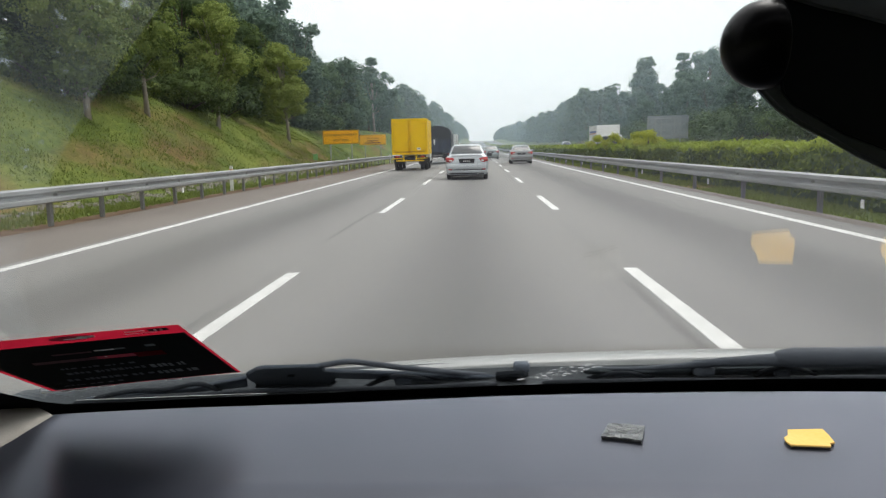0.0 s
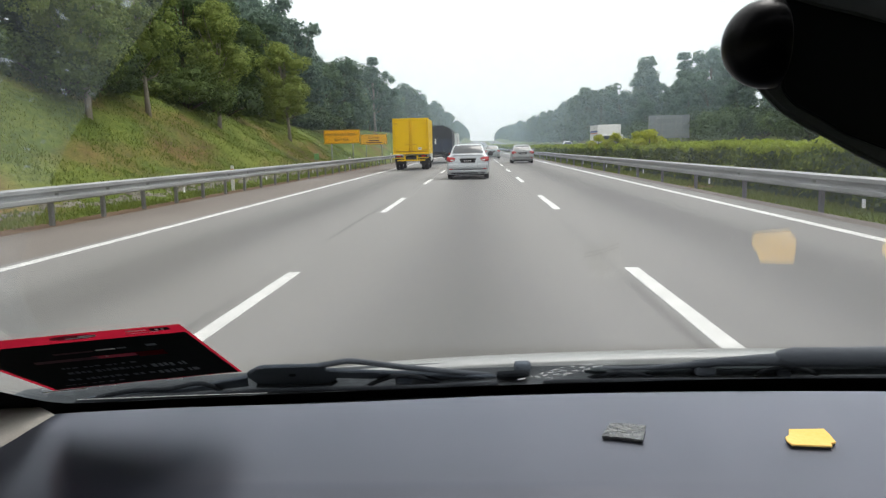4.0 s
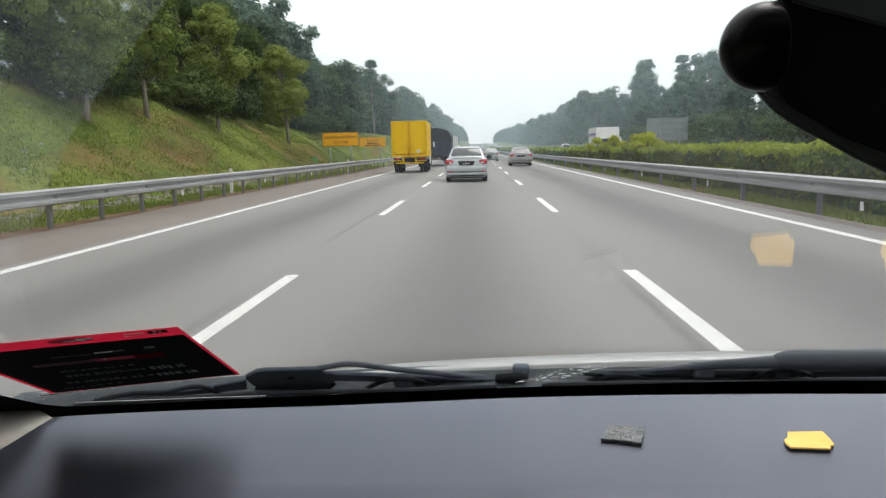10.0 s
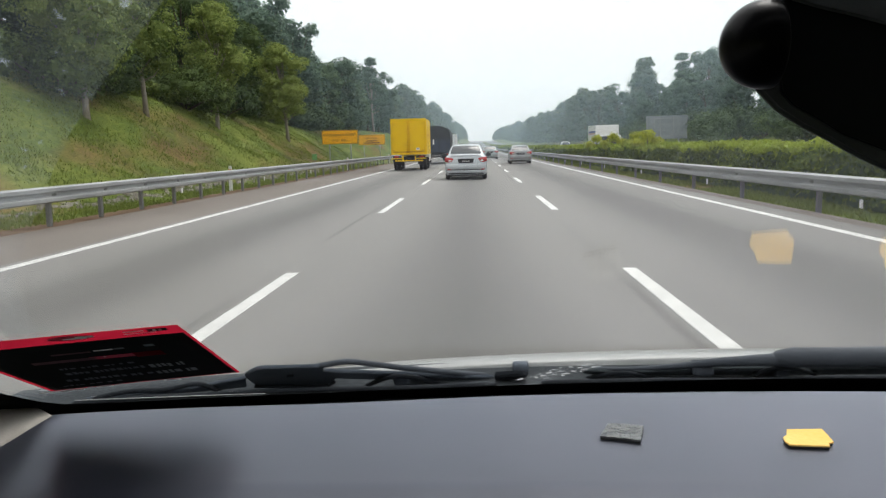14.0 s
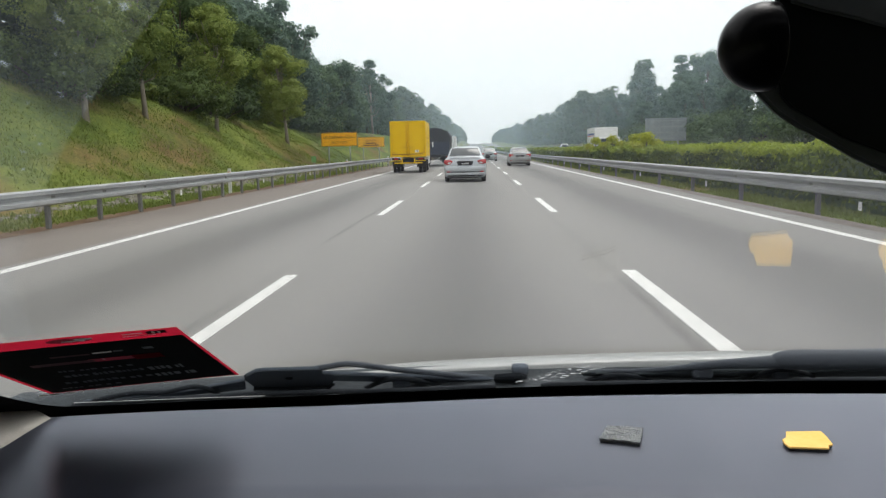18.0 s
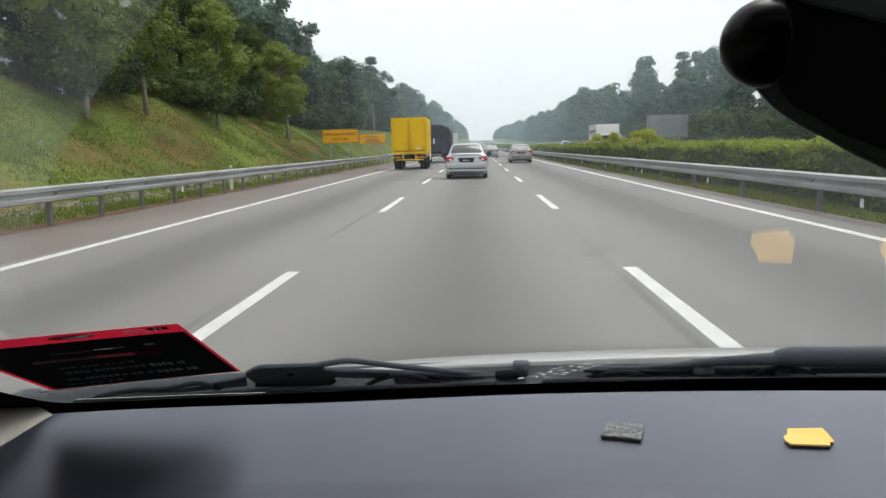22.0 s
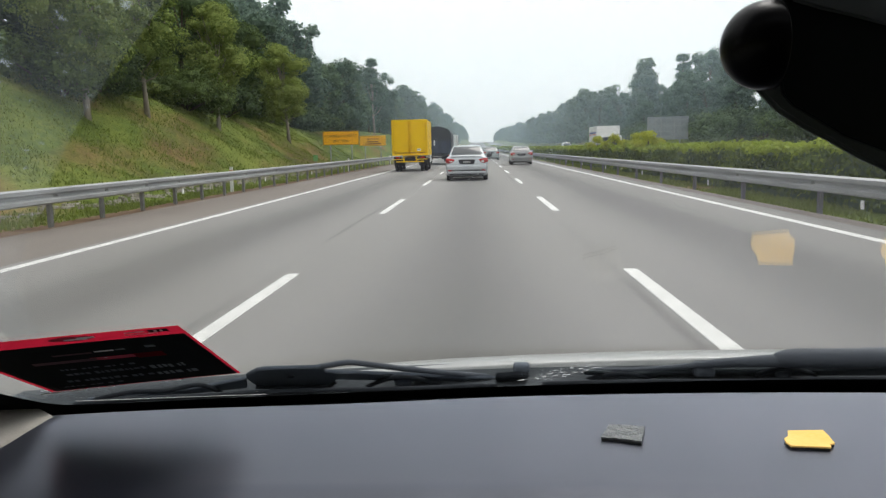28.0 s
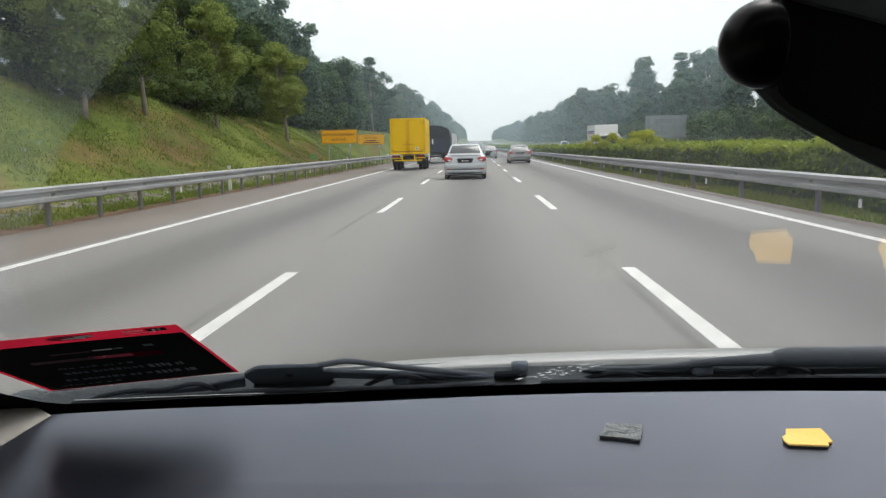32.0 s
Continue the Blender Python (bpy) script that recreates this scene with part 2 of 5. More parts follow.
M = {
    "asphalt": asphalt("worn_asphalt"),
    "shoulder": surface("shoulder_asphalt", (0.1564, 0.1334, 0.115), (0.2484, 0.2254, 0.2024), .9, .5, 80, .4, spec=.2, stretch=(1, .2, 1)),
    "paint": surface("road_paint", (0.5704, 0.5704, 0.552), (0.782, 0.782, 0.7544), .6, 3, 40, .15, spec=.3),
    "grass": bank_grass("bank_grass"),
    "blade": foliage("grass_blades", (0.092, 0.1334, 0.0239), (0.184, 0.2254, 0.0478), .5),
    "rubble": surface("pale_broken_stone", (.17, .15, .12), (.36, .34, .29), .9, 3, 25, .5, spec=.2),
    "earth": surface("bare_earth", (.10, .06, .035), (.20, .14, .09), .95, 1.2, 30, .6, spec=.1),
    "leaf": foliage("leaves_mid_green", (0.0228, 0.0437, 0.0133), (0.1187, 0.1691, 0.0475), .22),
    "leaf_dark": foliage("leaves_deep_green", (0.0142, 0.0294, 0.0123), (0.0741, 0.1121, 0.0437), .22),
    "leaf_lime": foliage("leaves_yellow_green", (.075, .120, .022), (.24, .295, .075)),
    # next four: distance haze put into the leaf colour, cooler and paler
    "leaf_far": foliage("leaves_hazed_grey_green", (.042, .074, .054), (.112, .166, .112), .3),
    "leaf_hazed": foliage("leaves_hazed_green", (.038, .066, .038), (.12, .178, .090), .3),
    "leaf_farther": foliage("leaves_hazed_dull_green", (.055, .085, .055), (.13, .175, .115), .35),
    "leaf_farthest": foliage("leaves_hazed_soft_green", (.065, .095, .070), (.14, .185, .13), .4),
    "hedge": foliage("hedge_shaded_leaves", (.025, .048, .010), (.13, .18, .030), .3),
    "hedge_shoots": foliage("hedge_young_shoots", (.100, .150, .014), (.28, .35, .045), .35),
    "topiary": foliage("topiary_leaves", (.14, .18, .015), (.42, .45, .06), .35),
    "bark": surface("bark", (.05, .04, .03), (.16, .13, .10), .95, 3, 30, .8, spec=.1, stretch=(1, 1, .2)),
    "bark_pale": surface("pale_bark", (.16, .14, .11), (.36, .32, .27), .95, 3, 30, .6, spec=.1, stretch=(1, 1, .2)),
    "zinc": surface("weathered_zinc", (0.2576, 0.2668, 0.276), (0.46, 0.4692, 0.4692), .55, 1.5, 30, .1, metal=.55, rough_b=.7, stretch=(1, .3, 1)),
    "post": surface("dull_zinc_post", (.12, .12, .115), (.22, .22, .21), .8, 3, 30, .1, metal=.1),
    "white": surface("white_paint", (0.644, 0.644, 0.6256), (0.7544, 0.7544, 0.736), .5, 3, 50, .05),
    "black": surface("black_plastic", (.010, .010, .012), (.018, .018, .020), .8, 8, 200, .15),
    "black_gloss": surface("black_gloss", (.002, .002, .003), (.004, .004, .005), .28, 8, 200, .02, spec=.07),
    "rim_plastic": surface("dark_grey_plastic_rim", (.045, .052, .057), (.062, .070, .076), .75, 20, 200, .05, spec=.3),
    "brow_sheen": surface("dark_slate_sheen", (.055, .062, .074), (.075, .083, .096), .6, 20, 200, .05, spec=.3),
    "mirror_dark": surface("mirror_glass_dark_reflection", (.002, .003, .005), (.003, .005, .008), .35, 8, 200, 0, spec=.12),
    "tyre": surface("tyre_rubber", (.012, .012, .012), (.03, .03, .03), .85, 10, 80, .3, spec=.2),
    "rim": surface("silver_rim", (.35, .36, .37), (.5, .5, .5), .35, 6, 60, .02, metal=.7),
    "silver": surface("silver_car_paint", (.40, .43, .45), (.47, .50, .52), .35, 2, 300, .02, metal=.55, coat=.6),
    "grey_green": surface("grey_green_car_paint", (.30, .34, .34), (.36, .40, .40), .35, 2, 300, .02, metal=.55, coat=.6),
    "champagne": surface("grey_car_paint", (.26, .27, .27), (.32, .33, .33), .4, 2, 300, .02, metal=.5, coat=.6),
    "car_glass": surface("tinted_car_glass", (.035, .042, .046), (.055, .062, .066), .08, 2, 60, 0, spec=.42),
    "tail": surface("red_tail_light", (.35, .012, .015), (.50, .03, .03), .2, 8, 60, .05, coat=.6),
    "amber": surface("amber_light", (.55, .20, .02), (.7, .3, .04), .25, 8, 60, .05),
    "yellow": surface("yellow_truck_paint", (0.8096, 0.506, 0.0), (0.874, 0.5704, 0.0037), .5, 1.2, 25, .06, spec=.3, coat=.08),
    "yellow_worn": surface("worn_yellow_paint", (.40, .19, .01), (.70, .40, .015), .6, 4, 20, .15),
    "rust": surface("rusty_seam", (.16, .07, .015), (.34, .18, .02), .8, 6, 40, .2),
    "tarp": surface("dark_tarpaulin", (.018, .018, .022), (.045, .045, .052), .75, 2, 20, .3),
    "tailboard": surface("dark_blue_tailboard", (.02, .025, .05), (.05, .055, .085), .7, 3, 20, .2),
    "orange": surface("orange_sign_face", (.96, .45, .008), (.99, .52, .016), .6, 2, 30, .03),
    "ink": surface("black_sign_paint", (.03, .015, .01), (.05, .03, .02), .6, 4, 40, .02),
    "board": surface("grey_sign_back", (.20, .23, .25), (.32, .35, .36), .6, 1, 20, .1, metal=.3),
    "green_sign": surface("green_marker", (.10, .26, .08), (.16, .34, .12), .6, 4, 40, .05),
    "blue": surface("blue_stripe", (.03, .05, .25), (.05, .08, .32), .5, 3, 40, .03),
    "red": surface("red_stripe", (.5, .03, .04), (.6, .05, .05), .5, 3, 40, .03),
    "dash": sheen_vinyl("grey_dashboard_vinyl", (.0075, .0088, .014), (.77, .80, .91), .36),
    "mat": surface("dark_rubber_mat", (.016, .017, .021), (.026, .027, .033), .9, 5, 900, .05, spec=.15),
    "frit": surface("black_enamel_border", (.002, .002, .0025), (.004, .004, .005), .7, 5, 100, 0, spec=.05),
    "beige": surface("beige_trim", (0.2484, 0.2346, 0.2116), (0.3128, 0.2944, 0.2668), .75, 4, 400, .03, spec=.25),
    "rubber": surface("wiper_rubber", (0.0874, 0.1058, 0.1334), (0.1334, 0.1546, 0.184), .8, 12, 150, .15, spec=.22),
    "wiper_blade": surface("black_wiper_rubber", (.012, .015, .020), (.022, .026, .032), .8, 12, 150, .15, spec=.2),
    "arm_paint": surface("satin_dark_grey_arm", (0.0552, 0.0644, 0.081), (0.0874, 0.0994, 0.1178), .6, 12, 150, .1, spec=.3),
    "lever_grey": surface("weathered_grey_plastic", (0.069, 0.0828, 0.092), (0.1104, 0.1288, 0.138), .7, 12, 150, .15, spec=.25),
    "cowl": surface("cowl_plastic", (.045, .053, .060), (.08, .09, .098), .8, 6, 120, .2, spec=.25),
    "bonnet": surface("silver_bonnet_paint", (0.3312, 0.3404, 0.3358), (0.4048, 0.414, 0.4094), .4, 2, 300, .01, metal=.15, coat=.25),
    "sticker_red": foliage("red_translucent_vinyl", (0.1564, 0.0037, 0.011), (0.2484, 0.0074, 0.0202), .75),
    "sticker_black": surface("black_vinyl", (.004, .005, .005), (.007, .009, .009), .8, 8, 80, .03, spec=.08),
    "print_white": surface("white_print", (.66, .66, .64), (.88, .87, .84), .6, 25, 200, .03),
    "print_blue": surface("dark_blue_print", (.028, .038, .050), (.060, .075, .095), .6, 25, 200, .03),
    "drops": surface("dried_lime_drops", (0.03, 0.033, 0.036), (0.09, 0.09, 0.09), .6, 25, 200, .03),
    "print_grey": surface("grey_blue_print", (.075, .090, .100), (.14, .16, .17), .6, 40, 200, .03),
    "print_dim": surface("faded_red_print", (.045, .008, .014), (.085, .012, .02), .6, 25, 200, .03),
    "print_red": surface("dark_red_print", (.30, .015, .04), (.50, .03, .07), .6, 25, 200, .03),
    "note_yellow": surface("yellow_foam_pad", (0.7728, 0.46, 0.1012), (0.8464, 0.552, 0.1748), .75, 20, 200, .15, spec=.2),
    "note_grey": surface("grey_foil_pad", (.018, .020, .023), (.11, .115, .12), .28, 45, 120, .6),
    "lining": surface("grey_roof_lining", (.30, .30, .29), (.36, .36, .35), .9, 8, 300, .2, spec=.1),
    "seat": surface("dark_cloth", (.03, .03, .035), (.06, .06, .065), .95, 20, 300, .3, spec=.1),
    "glass": clear_pane("windscreen_glass", (.985, .99, .99), .30),
    "dust": dust("dust_film", .068, .16, (.60, .68, .76), .64, .74, 150),
    "smear": dust("dried_smear", .10, .5, (.8, .82, .85), .56, .62, 130),
    "haze": surface("hazy_glowing_hills", (.50, .56, .58), (.58, .63, .64), 1, .004, .02, 0, spec=0),
}
for number, cover in enumerate((.05, .07, .11, .15, .18)):
    M["mist", number] = mist("haze_sheet", cover)
# the hills' haze is pale colour plus added emission
hill_haze_glow = M["haze"].node_tree.nodes["Principled BSDF"]
hill_haze_glow.inputs["Emission Color"].default_value, hill_haze_glow.inputs["Emission Strength"].default_value = (.82, .87, .89, 1), .42
LANES = (-5.61, -2.018, 1.592, 5.175)     # edge line, two broken lines, edge line


# ---- building helpers ----
def mesh_of(verts, faces, smooth=False):
    me = bpy.data.meshes.new("mesh")
    me.from_pydata([tuple(v) for v in verts], [], faces)
    me.update()
    if smooth:
        me.polygons.foreach_set("use_smooth", [True] * len(me.polygons))
    return me


def quads(verts):
    """A fast mesh of loose four-cornered pieces: verts (n, 4, 3)."""
    n = len(verts)
    me = bpy.data.meshes.new("mesh")
    me.vertices.add(n * 4)
    me.vertices.foreach_set("co", np.asarray(verts, dtype=np.float32).ravel())
    me.loops.add(n * 4)
    me.loops.foreach_set("vertex_index", np.arange(n * 4, dtype=np.int32))
    me.polygons.add(n)
    me.polygons.foreach_set("loop_start", np.arange(0, n * 4, 4, dtype=np.int32))
    me.update(calc_edges=True)
    return me


def to_mesh(bm, smooth=False):
    me = bpy.data.meshes.new("mesh")
    bmesh.ops.recalc_face_normals(bm, faces=bm.faces[:])
    bm.to_mesh(me)
    bm.free()
    if smooth:
        me.polygons.foreach_set("use_smooth", [True] * len(me.polygons))
    return me


def part(name, shape, material, parent=None, label="", at=None, smooth=False):
    """Links a bmesh or a mesh as one object under a thing."""
    me = to_mesh(shape, smooth) if isinstance(shape, bmesh.types.BMesh) else shape
    if not me.materials:
        me.materials.append(M[material])
    ob = new(name, me)
    if parent is not None:
        ob.parent = parent
    if at is not None:
        ob.matrix_basis = at
    return tagged(ob, label)


def thing(name, label, category, at=None, group="", kind=""):
    ob = new(name)
    ob.empty_display_size = .2
    if at is not None:
        ob.matrix_basis = at
    return tagged(ob, label, category, group, kind)


def box(size, at=(0, 0, 0), bevel=.01, seg=1, bm=None):
    bm = bm or bmesh.new()
    made = bmesh.ops.create_cube(bm, size=1, matrix=Matrix.Translation(at) @ Matrix.Diagonal((*size, 1)))
    if bevel:
        edges = list({e for v in made["verts"] for e in v.link_edges})
        bmesh.ops.bevel(bm, geom=edges, offset=bevel, segments=seg, affect="EDGES", profile=.6)
    return bm


def tube(points, radii, sides=8, caps=True, flat=1.0):
    """A tapered tube along points; flat squeezes it in height."""
    pts = [Vector(p) for p in points]
    verts, faces = [], []
    for i, p in enumerate(pts):
        d = (pts[min(i + 1, len(pts) - 1)] - pts[max(i - 1, 0)]).normalized()
        side = d.cross(Vector((0, 0, 1)) if abs(d.z) < .9 else Vector((0, 1, 0))).normalized()
        up = side.cross(d)
        r = radii[i] if not isinstance(radii, (int, float)) else radii
        for k in range(sides):
            a = 2 * math.pi * k / sides
            verts.append(p + side * (r * math.cos(a)) + up * (r * flat * math.sin(a)))
    for i in range(len(pts) - 1):
        for k in range(sides):
            k2 = (k + 1) % sides
            faces.append((i * sides + k, i * sides + k2, (i + 1) * sides + k2, (i + 1) * sides + k))
    if caps:
        faces += [tuple(range(sides))[::-1], tuple(range((len(pts) - 1) * sides, len(pts) * sides))]
    return verts, faces


def tube_mesh(points, radii, sides=8, flat=1.0):
    return mesh_of(*tube(points, radii, sides, True, flat), smooth=True)


def smooth_path(points, steps=6):
    """Points along a smooth curve through the given ones."""
    p = [Vector(q) for q in points]
    out = []
    for i in range(len(p) - 1):
        a, b, c, d = p[max(i - 1, 0)], p[i], p[i + 1], p[min(i + 2, len(p) - 1)]
        for k in range(steps):
            t = k / steps
            out.append(.5 * ((2 * b) + (c - a) * t + (2 * a - 5 * b + 4 * c - d) * t * t + (3 * b - a - 3 * c + d) * t ** 3))
    return out + [p[-1]]


def prism(outline, depth, bevel=0.0, seg=2):
    """An outline in the x-z plane, depth long in y, with rounded edges."""
    bm = bmesh.new()
    f = bm.faces.new([bm.verts.new((x, -depth / 2, z)) for x, z in outline])
    r = bmesh.ops.extrude_face_region(bm, geom=[f])
    bmesh.ops.translate(bm, verts=[v for v in r["geom"] if isinstance(v, bmesh.types.BMVert)], vec=(0, depth, 0))
    if bevel:
        bmesh.ops.bevel(bm, geom=[e for e in bm.edges if abs(e.verts[0].co.y - e.verts[1].co.y) < 1e-6], offset=bevel, segments=seg, affect="EDGES")
    return bm


def rise(y):
    """The road climbs to a crest far ahead."""
    y = np.asarray(y, dtype=float)
    k, top = 1.5e-5, 1300
    low = k * (np.clip(y, 100, 700) - 100) ** 2
    u = np.clip(y, 700, top) - 700
    high = 2 * k * 600 * (u - u * u / (2 * (top - 700)))
    return low + high - .012 * np.clip(y - top, 0, None)


def step(a, b, v):
    t = np.clip((np.asarray(v, dtype=float) - a) / (b - a), 0, 1)
    return t * t * (3 - 2 * t)


def land(x, y):
    """Height of the ground: cut banks on both sides of the road."""
    x, y = np.asarray(x, dtype=float), np.asarray(y, dtype=float)
    h = rise(y) - .06
    wave = .5 + .5 * np.sin(y * .045 + 1.2) * np.sin(y * .021)
    h = h + step(-9.6, -17.0, x) * (3.5 + 1.3 * wave) + step(-16, -45, x) * 4.0 + step(-60, -400, x) * 12
    h = h + step(22, 28.5, x) * 2.3 + step(28, 65, x) * 6.5 + step(80, 400, x) * 12
    bumps = .12 * np.sin(x * 1.9 + y * .6) * np.sin(y * .83 - x * .4) + .06 * np.sin(x * 4.1 - y * 1.7)
    return h + bumps * (step(-9.4, -11, x) + step(22.5, 25, x))


# ---- ground, road ----
def grid_mesh(xs, ys, height, smooth=True):
    X, Y = np.meshgrid(np.asarray(xs, float), np.asarray(ys, float))
    Z = height(X, Y)
    v = np.stack([X, Y, Z], -1).reshape(-1, 3)
    nx, ny = len(xs), len(ys)
    i = (np.arange(ny - 1)[:, None] * nx + np.arange(nx - 1)[None]).ravel()
    me = bpy.data.meshes.new("mesh")
    me.from_pydata(v.tolist(), [], np.stack([i, i + 1, i + nx + 1, i + nx], -1).tolist())
    me.update()
    if smooth:
        me.polygons.foreach_set("use_smooth", [True] * len(me.polygons))
    return me


ground_x = [-2500, -1200, -600, -300, -150, -90, -60, *np.arange(-45, -18, 3), *np.arange(-18, -8, .35), -8, -4, 0, 4, 6, 7, 8, 9, 15, 21, *np.arange(22, 30, 1), *np.arange(32, 66, 4), 90, 150, 300, 600, 1200, 2500]
ground_y = [-300, -120, -60, -30, *np.arange(-15, 120, 1.5), *np.arange(120, 300, 6), *np.arange(300, 900, 25), *np.arange(950, 1400, 50), 1500, 1800, 2600, 4000]
ground = part("ground", grid_mesh(ground_x, ground_y, land), "grass", label="green mown grass verge and banks beside the motorway")
tagged(ground, category="ground", kind="structure")

long_y = [*np.arange(-40, 120, 8), *np.arange(120, 900, 20), *np.arange(900, 1441, 40)]


def strip(x0, x1, lift, ys=long_y):
    return grid_mesh([x0, (x0 + x1) / 2, x1], ys, lambda X, Y: rise(Y) + lift)


road = tagged(part("road", strip(-5.85, 5.75, 0), "asphalt", label="worn grey asphalt motorway with three lanes"), category="road", kind="structure")
shoulder = tagged(part("hard_shoulder", strip(-8.0, -5.85, -.004), "shoulder", label="brownish grey asphalt hard shoulder"), category="road", kind="structure")
far_road = tagged(part("opposite_road", strip(9.6, 20.5, 0), "asphalt", label="grey asphalt of the opposite carriageway beyond the hedge"), category="road", kind="structure")
earth_edge = tagged(part("earth_edge", grid_mesh([-8.75, -8.35, -8.0], long_y, lambda X, Y: rise(Y) - .02 + .03 * np.sin(Y * 2.3) * np.sin(X * 9)), "earth",
                         label="narrow strip of bare earth beside the shoulder"), category="ground", kind="structure")
tagged(part("median_edge", grid_mesh([5.75, 5.95, 6.2], long_y, lambda X, Y: rise(Y) - .015), "shoulder", label="narrow gritty strip beside the median"), category="road", kind="structure")


def paint_strip(x, y0, y1, w=.15):
    n = max(2, int((y1 - y0) / 4) + 1)
    ys = np.linspace(y0, y1, n)
    v, f = [], []
    for i, y in enumerate(ys):
        z = float(rise(y))
        for dx, dz in ((-w / 2, .001), (-w / 2 + .006, .005), (w / 2 - .006, .005), (w / 2, .001)):
            v.append((x + dx, y, z + dz))
    for i in range(n - 1):
        for k in range(3):
            a = i * 4 + k
            f.append((a, a + 1, a + 5, a + 4))
    return mesh_of(v, f)


for x in (LANES[0], LANES[3]):
    for y0 in range(-24, 1240, 40):
        part("edge_line", paint_strip(x, y0, y0 + 40, .16), "paint", road)
for x in LANES[1:3]:
    for k in range(-1, 40):
        y0 = 3.7 + 12 * k
        part("lane_dash", paint_strip(x, y0 - .3, y0 + 4.2, .15 if x > 0 else .14), "paint", road)
for x in (9.9, 20.2):
    part("edge_line", paint_strip(x, -20, 1240, .16), "paint", far_road)


# ---- guardrails ----
def rail_profile(depth=.08):
    """One face of the two-wave steel beam, y to the road, z up."""
    return [(0, -.155), (depth, -.125), (depth, -.06), (.01, -.02), (.01, .02), (depth, .06), (depth, .125), (0, .155)]


def beam_mesh(length, way):
    prof = rail_profile()
    back = [(p[0] - .006, p[1]) for p in prof]
    v, f, n = [], [], len(prof)
    for y in (0, length):
        v += [(way * a, y, b) for a, b in prof] + [(way * a, y, b) for a, b in back]
    m = 2 * n
    for k in range(n - 1):
        f += [(k, k + 1, m + k + 1, m + k), (n + k + 1, n + k, m + n + k, m + n + k + 1)]
    f += [(0, m, m + n, n), (n - 1, 2 * n - 1, m + 2 * n - 1, m + n - 1)]
    for s in (0, m):
        f += [(s + k, s + k + 1, s + n + k + 1, s + n + k) for k in range(n - 1)]
    return mesh_of(v, f)


def guardrail(x, way, top, y0, y1, label):
    """way: +1 when the road lies to its right."""
    root = thing("guardrail", label, "guardrail", group="guardrails along the motorway")
    beam, short = beam_mesh(4.04, way), box((.075, .11, top + .25), (0, 0, (top - .25) / 2 - .02), .008)
    post, spacer = to_mesh(short), to_mesh(box((.10, .12, .2), (way * .03, 0, 0), .005))
    reflector = to_mesh(box((.02, .09, .14), (0, 0, 0), .004))
    for me, mat in ((beam, "zinc"), (post, "post"), (spacer, "post"), (reflector, "white")):
        me.materials.append(M[mat])
    y, i = y0, 0
    while y < y1:
        z, tilt = float(rise(y)), math.atan2(float(rise(y + 4) - rise(y)), 4)
        part("beam", beam, "zinc", root, at=pose(x + random.uniform(-.008, .008), y, z + top - .155, math.degrees(tilt), 0, 0))
        for half in ((0, 2) if y < 60 and way > 0 else (0,)):
            part("post", post, "post", root, at=pose(x - way * .13, y + half, z, random.uniform(-1, 1), random.uniform(-1, 1), 0))
            part("spacer", spacer, "post", root, at=pose(x - way * .06, y + half, z + top - .16))
        if i % 2 == 0 and y < 120:
            part("reflector", reflector, "white", root, at=pose(x + way * .06, y + 2.1, z + top - .42))
        y, i = y + 4, i + 1
    return root


guardrail(-8.12, 1, .75, -6, 190, "weathered zinc steel guardrail on posts beside the hard shoulder")
guardrail(6.12, -1, .70, -6, 330, "weathered zinc steel guardrail on posts along the median hedge")


# ---- plants ----
rng = np.random.default_rng(7)


def leaf_quads(centres, sizes, droop=.25, width=.55, normals=None):
    """A folded, pointed leaf spray at every centre, facing along its normal."""
    n = len(centres)
    if normals is None:
        normals = rng.normal(size=(n, 3))
    normals = normals / (np.linalg.norm(normals, axis=1)[:, None] + 1e-9)
    d = rng.normal(size=(n, 3))
    d[:, 2] -= droop
    d -= normals * np.sum(d * normals, 1)[:, None]
    d /= np.linalg.norm(d, axis=1)[:, None] + 1e-9
    s = np.cross(d, normals)
    L = sizes[:, None]
    base, tip = centres - d * L * .5, centres + d * L * .5
    mid = centres + normals * L * .10
    w = s * L * width * .5
    return np.stack([base, mid + w, tip, mid - w], 1)


def core_quads(c, r, flat, cuts=2):
    """A faceted twiggy heart of a clump."""
    g = [-1, 0, 1] if cuts == 2 else [-1, 1]
    out = []
    for axis in range(3):
        for sign in (-1, 1):
            for i in range(cuts):
                for j in range(cuts):
                    q = []
                    for a, b in ((i, j), (i + 1, j), (i + 1, j + 1), (i, j + 1)):
                        p = np.array([g[a], g[b], sign], float)
                        p = np.roll(p, axis)
                        q.append(p / np.linalg.norm(p))
                    out.append(q)
    v = np.array(out)
    v = v * r * (.85 + .3 * np.sin(v[..., :1] * 3 + c[0]) * np.sin(v[..., 1:2] * 4 + c[1]))
    v[..., 2] *= flat
    return v + c


